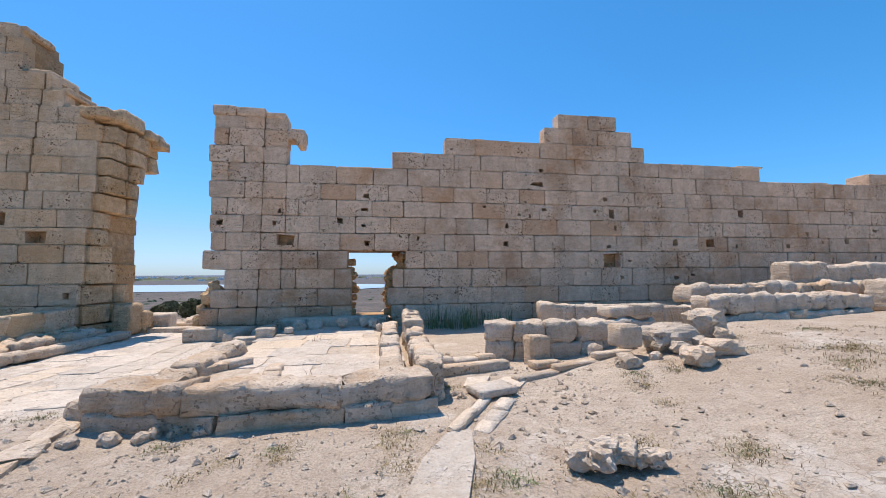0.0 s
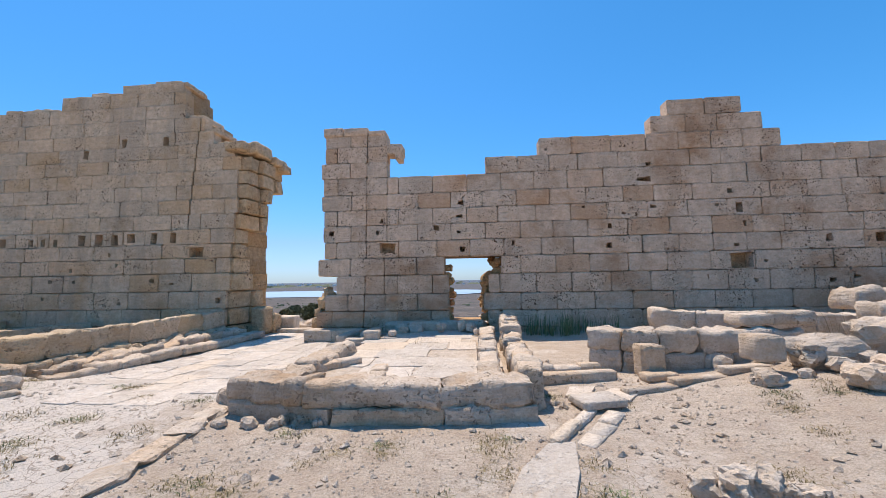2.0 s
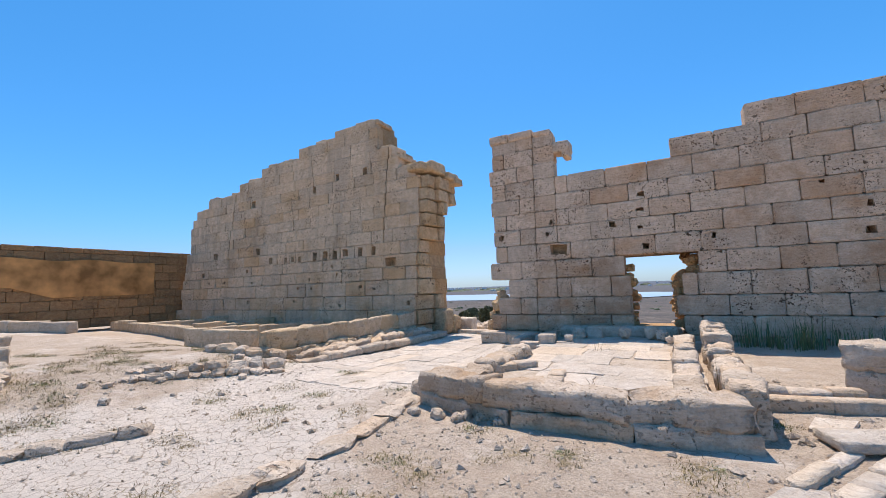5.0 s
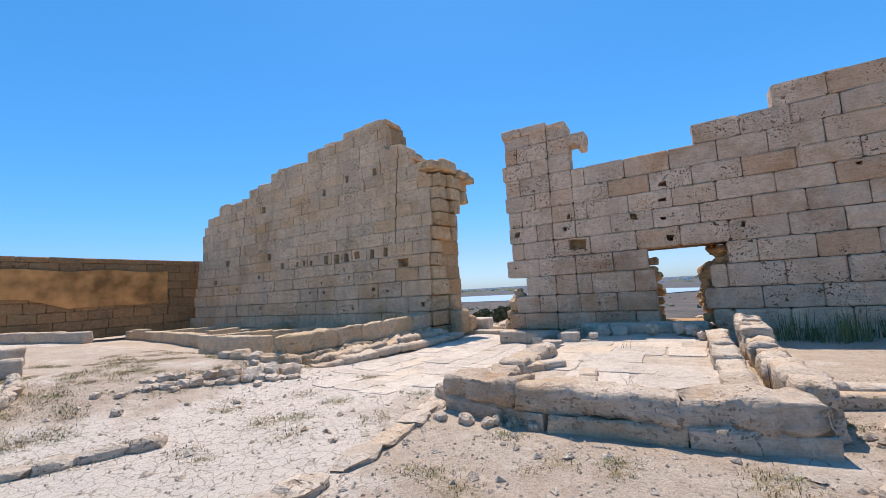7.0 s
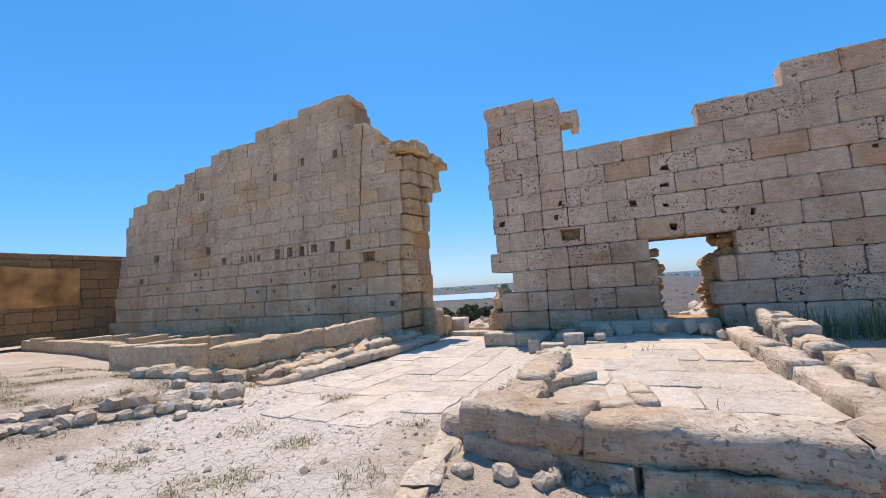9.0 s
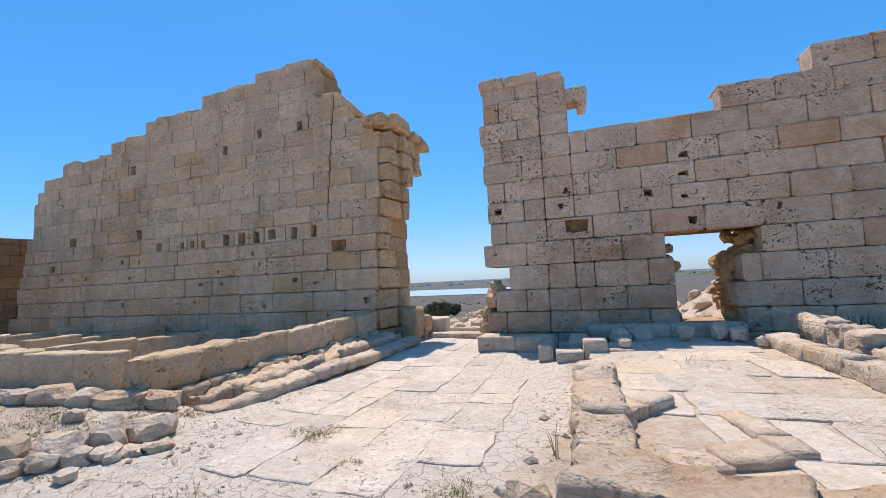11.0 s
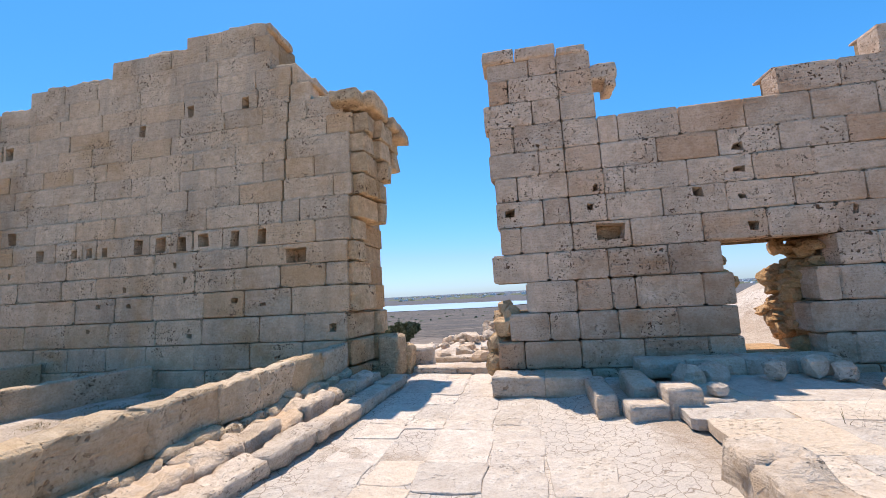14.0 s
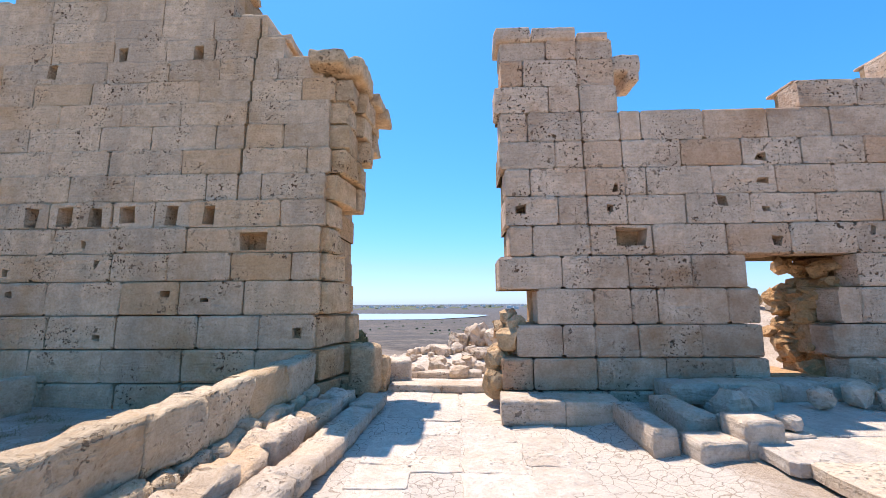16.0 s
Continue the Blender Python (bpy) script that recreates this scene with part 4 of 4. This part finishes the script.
def on_road(x, y):
    right = -3.15 + 0.12 * math.sin(y * 1.7) if y < 5 else -3.3 if y < 9 else -4.0
    left = -6.7 if y > 6 else -6.2 - 0.5 * max(0, 2 - y)
    return left < x < right and 5.2 < y < 14.6 and not (y > 11.4 and not -7.1 < x < -4.95)


paving(road, on_road, 5.0, 14.8, -7.2, -2.9, 0.62, 0.016, PAVE, 51, along=True)
low_wall("road_edge", "broken bedrock lip at the side of the road", [
    dict(pts=[(-3.1, 1.3), (-3.0, 2.4)], h=0.14, thick=0.34, pitch=0.6, seed=52, name="edge_stone", rough=0.4, box=0.6),
    dict(pts=[(-3.0, 2.6), (-3.05, 3.5), (-3.25, 4.7)], h=0.1, thick=0.3, pitch=0.5, seed=53, name="edge_stone", rough=0.4, box=0.6)], category="kerb")
rock("boulder", rng, -3.2, 4.75, (0.3, 0.25, 0.28), PALE, "small broken stone at the platform corner", "stone", rough=0.35)
low_wall("rubble_line", "line of small knobbly stones edging the road", [
    dict(pts=[(-6.95, 5.3), (-7.2, 4.6), (-7.6, 4.1)], h=0.22, thick=0.32, pitch=0.36, seed=54, name="rough_stone", rough=0.45, box=0.5, vary=0.3),
    dict(pts=[(-7.6, 5.85), (-8.3, 5.4), (-9.4, 5.1)], h=0.2, thick=0.3, pitch=0.36, seed=55, name="rough_stone", rough=0.4, box=0.6, vary=0.25),
    dict(pts=[(-6.6, 5.05), (-7.1, 4.5), (-7.7, 3.6), (-8.1, 2.9)], h=0.13, thick=0.2, pitch=0.2, seed=56, name="rough_stone", rough=0.5, box=0.5, vary=0.4),
    dict(pts=[(-7.3, 4.95), (-7.9, 4.0), (-8.5, 3.2)], h=0.14, thick=0.22, pitch=0.24, seed=62, name="rough_stone", rough=0.5, box=0.5, vary=0.4),
    dict(pts=[(-5.3, 2.2), (-5.7, 1.4), (-6.2, 0.6)], h=0.13, thick=0.2, pitch=0.4, seed=57, name="rough_stone", rough=0.3, box=0.6, vary=0.2)], category="stones")
rng = random.Random(71)
for k in range(26):
    x, y = (rng.uniform(-8.6, -6.2), rng.uniform(2.4, 5.4)) if k % 2 else (rng.uniform(-2.95, -1.5), 4.14 + rng.uniform(-0.1, 0.08))
    sz = rng.uniform(0.07, 0.18)
    rock("fallen_stone", rng, x, y, (sz, sz * 0.85, sz * 0.8), PALE, "small loose weathered stone lying in the dust", "stone", "loose stones", rough=0.45)
for x, y, size, rz in ((-8.25, 0.95, (0.42, 0.34, 0.34), 12), (-8.6, 1.45, (0.3, 0.26, 0.2), 40), (-11.7, 2.2, (0.5, 0.42, 0.38), -10), (-14.0, 2.6, (0.7, 0.45, 0.45), 20)):
    rock("square_block", rng, x, y, size, PALE, "small squared weathered block standing in the dust", "stone block", "blocks on the bank", rz=rz, box=0.86, rough=0.25)
low_wall("rubble_line", "broken line of small stones between two blocks", [
    dict(pts=[(-8.7, 1.6), (-9.6, 1.9), (-11.2, 2.2)], h=0.14, thick=0.2, pitch=0.3, seed=59, name="rough_stone", rough=0.4, box=0.55, vary=0.4)], category="stones")

# ---- through the gate ----
low_wall("threshold", "worn threshold slabs in the gateway", [
    dict(pts=[(-6.9, 13.2), (-5.0, 13.1)], h=0.16, thick=0.5, pitch=0.95, seed=60, z=-0.2, name="threshold_slab", rough=0.1, box=0.88),
    dict(pts=[(-7.3, 15.0), (-5.0, 14.9)], h=0.2, thick=0.45, pitch=0.8, seed=61, z=-0.3, name="threshold_slab", rough=0.2, box=0.75)], category="threshold")
rock("square_block", rng, -6.95, 13.75, (0.75, 0.7, 0.6), PALE, "pale squared block beyond the gate corner", "stone block", rz=10, z=-0.25, box=0.85, rough=0.15, sub=3)
for k in range(190):
    x, y = (rng.uniform(-9.5, -3.2), rng.uniform(15.0, 23)) if k % 2 else (rng.gauss(-6.0, 1.2), rng.gauss(17.4, 1.0))
    s = rng.choice((0.14, 0.18, 0.22, 0.28, 0.36, 0.5)) * rng.uniform(0.8, 1.1)
    rock("rubble_stone", rng, x, y, (s, s * 0.8, s * 0.75), PALE, "loose tumbled stone of the rubble beyond the gate", "stone", "rubble beyond the gate", tilt=12, rough=0.4, sub=1 if s < 0.35 else 2)
for x, y, s in ((-5.6, 19.5, 0.8), (-4.8, 19.8, 1.0), (-4.2, 19.3, 0.8), (-6.4, 19.0, 0.55)):
    rock("boulder", rng, x, y, (s, s * 0.8, s * 0.85), PALE, "large tumbled boulder on the rubble mound", "boulder", "boulders beyond the gate", rough=0.4, sub=3, tilt=15)
for k in range(40):
    x, y = rng.uniform(0.2, 5.5), rng.uniform(14.2, 20)
    s = rng.uniform(0.2, 0.6)
    rock("rubble_stone", rng, x, y, (s, s * 0.8, s * 0.7), PALE, "loose stone on the slope behind the doorway", "stone", "rubble behind the doorway", tilt=12, rough=0.4, sub=1)


# ---- plants ----
def shrub(x, y, r, h, seed):
    rng = random.Random(seed)
    e = empty("shrub", (x, y, land_height(x, y)))
    tagged(e, "dark dusty evergreen shrub on the scrubby slope", "shrub", "shrubs below the wall")
    bm = bmesh.new()
    for k in range(5):
        a = rng.uniform(0, 6.28)
        m = pose(math.cos(a) * r * 0.2, math.sin(a) * r * 0.2, h * 0.25, math.cos(a) * 20, math.sin(a) * 20, 0)
        bmesh.ops.create_cone(bm, cap_ends=True, segments=6, radius1=0.07, radius2=0.03, depth=h * 0.55, matrix=m)
    me = bpy.data.meshes.new("trunk")
    bm.to_mesh(me)
    bm.free()
    me.materials.append(BARK)
    t = new("trunk", me)
    t.parent = e
    verts, faces = [], []
    for k in range(2600):
        u = Vector((rng.gauss(0, 1), rng.gauss(0, 1), rng.gauss(0, 1))).normalized() * rng.uniform(0.55, 1) ** 0.5
        lump = 1 + 0.35 * noise.noise(u * 2 + Vector((seed, 0, 0)))
        c = Vector((u.x * r * lump, u.y * r * lump, h * 0.55 + u.z * h * 0.45 * lump))
        a, b = Vector((rng.gauss(0, 1), rng.gauss(0, 1), rng.gauss(0, 1))) * 0.05, Vector((rng.gauss(0, 1), rng.gauss(0, 1), rng.gauss(0, 1))) * 0.05
        n = len(verts)
        verts += [c - a, c + b, c + a, c - b]
        faces.append((n, n + 1, n + 2, n + 3))
    crown = obj("crown", [tuple(v) for v in verts], faces, LEAF, e)


for n, (x, y, r, h) in enumerate(((-11.2, 26, 0.8, 1.25), (-13.2, 26.5, 0.65, 1.0), (-14.8, 41, 0.9, 1.2), (-30, 62, 1.2, 1.6))):
    shrub(x, y, r, h, n)


def blades(name, label, spots, material, seed, lo, hi, n, spread, lean=0.6, width=0.006):
    """Tufts of thin curved blades."""
    rng = random.Random(seed)
    verts, faces = [], []
    for x, y, s in spots:
        for k in range(n):
            a, l = rng.uniform(0, 6.28), rng.uniform(lo, hi) * s
            bx, by = x + rng.gauss(0, spread) * s, y + rng.gauss(0, spread) * s
            bz = land_height(bx, by) + (0.016 if on_road(bx, by) else 0) - 0.005
            dx, dy = math.cos(a) * lean * rng.random(), math.sin(a) * lean * rng.random()
            wx, wy = -math.sin(a) * width, math.cos(a) * width
            i = len(verts)
            up = math.sqrt(max(0.05, 1 - min(0.9, dx * dx + dy * dy)))
            verts += [(bx - wx, by - wy, bz), (bx + wx, by + wy, bz), (bx + dx * l * 0.5 + wx * 0.7, by + dy * l * 0.5 + wy * 0.7, bz + l * 0.6 * up), (bx + dx * l * 0.5 - wx * 0.7, by + dy * l * 0.5 - wy * 0.7, bz + l * 0.6 * up), (bx + dx * l * 1.2, by + dy * l * 1.2, bz + l * 0.95 * up)]
            faces += [(i, i + 1, i + 2, i + 3), (i + 3, i + 2, i + 4)]
    tagged(obj(name, verts, faces, material), label, "weeds", kind="stuff")


rng = random.Random(33)
spots = [(rng.uniform(-6.5, -3.4), rng.uniform(0.3, 6.5), rng.uniform(0.5, 1.1)) for _ in range(26)]
spots += [(rng.uniform(1.0, 9.5), rng.uniform(1.5, 5.5), rng.uniform(0.5, 1.0)) for _ in range(60)]
spots += [(rng.uniform(5.0, 9.5), rng.uniform(1.5, 4.5), rng.uniform(0.7, 1.3)) for _ in range(40)]
spots += [(rng.uniform(-2.8, 0.9), rng.uniform(2.0, 3.9), rng.uniform(0.5, 0.9)) for _ in range(26)]
spots += [(rng.uniform(-13, -7), rng.uniform(0.5, 6), rng.uniform(0.6, 1.3)) for _ in range(130)]
spots += [(rng.uniform(-12.3, -8.5), rng.uniform(7.4, 11.0), rng.uniform(0.7, 1.3)) for _ in range(50)]
blades("dry_weeds", "low dry grey-green weeds scattered in the dust", spots, DRY, 1, 0.02, 0.065, 230, 0.13, 2.4, 0.004)
blades("green_weeds", "small green weed tufts between the stones", [(x + rng.uniform(-0.3, 0.3), y, s * 0.9) for x, y, s in spots[::3]], GREEN, 2, 0.02, 0.07, 130, 0.11, 2.2, 0.0035)
blades("tall_weeds", "tall green stalks growing in the wall's shade", [(rng.uniform(1.4, 4.2), rng.uniform(10.6, 11.3), rng.uniform(0.7, 1.2)) for _ in range(34)], GREEN, 3, 0.3, 0.75, 9, 0.08, 0.25, 0.008)
blades("dead_stalks", "single dead stalks standing on the stone floor", [(-1.35, 8.7, 1.0), (-0.9, 5.6, 0.6), (0.6, 5.5, 0.8), (-3.1, 5.6, 0.5), (0.55, 6.1, 0.8), (5.9, 6.7, 1.0)], DRY, 4, 0.25, 0.7, 7, 0.06, 0.6, 0.005)


def pebbles(seed, count):
    rng = random.Random(seed)
    verts, faces = [], []
    for k in range(count):
        y = -0.5 + 8.0 * rng.random() ** 1.5
        x = rng.uniform(-9, 8) if k % 3 else rng.uniform(-3, 3)
        if -2.9 < x < 0.8 and y > 4.0:
            continue
        s = rng.uniform(0.005, 0.02) * (2.8 if rng.random() < 0.09 else 1)
        if s > 0.012 and on_road(x, y):
            continue
        z = land_height(x, y) + (0.016 if on_road(x, y) else 0) + s * 0.15
        i = len(verts)
        for dx, dy, dz in ((1, 0, 0), (0, 1, 0), (-1, 0, 0), (0, -1, 0), (0, 0, 0.8), (0, 0, -0.6)):
            verts.append((x + s * (dx + rng.uniform(-0.4, 0.4)), y + s * (dy + rng.uniform(-0.4, 0.4)), z + s * (dz + rng.uniform(-0.2, 0.2))))
        faces += [(i + a, i + b, i + 4) for a, b in ((0, 1), (1, 2), (2, 3), (3, 0))] + [(i + b, i + a, i + 5) for a, b in ((0, 1), (1, 2), (2, 3), (3, 0))]
    tagged(obj("pebbles", verts, faces, PALE), "small pale pebbles strewn over the dust", "pebbles", kind="stuff")


pebbles(3, 14000)


# ---- the plain ----
def plain_specks():
    rng = random.Random(8)
    for name, material, count, w, h, y0, y1, label in (("far_scrub", LEAF, 420, (0.6, 2.2), (0.3, 0.9), 90, 480, "dark scrub dotted over the plain"), ("far_groves", LEAF, 260, (10, 60), (3, 7), 1250, 2600, "dark groves beyond the lake"), ("far_houses", WHITE, 150, (6, 22), (4, 9), 1300, 2600, "pale houses scattered beyond the lake")):
        verts, faces = [], []
        for k in range(count):
            y = rng.uniform(y0, y1)
            x = rng.uniform(-1.1, 0.9) * y * 0.8 - 10
            z = land_height(x, y) - 0.2
            a, b = rng.uniform(*w) / 2, rng.uniform(*h)
            i = len(verts)
            t = 0.6 if material is LEAF else 1.0
            for sx, sy in ((-1, -1), (1, -1), (1, 1), (-1, 1)):
                verts.append((x + sx * a, y + sy * a, z))
            for sx, sy in ((-1, -1), (1, -1), (1, 1), (-1, 1)):
                verts.append((x + sx * a * t * rng.uniform(0.8, 1), y + sy * a * t, z + b * (rng.uniform(0.8, 1.1) if t < 1 else 1)))
            faces += [(i, i + 1, i + 5, i + 4), (i + 1, i + 2, i + 6, i + 5), (i + 2, i + 3, i + 7, i + 6), (i + 3, i, i + 4, i + 7), (i + 4, i + 5, i + 6, i + 7)]
        tagged(obj(name, verts, faces, material), label, name.replace("_", " "), kind="stuff")


plain_specks()
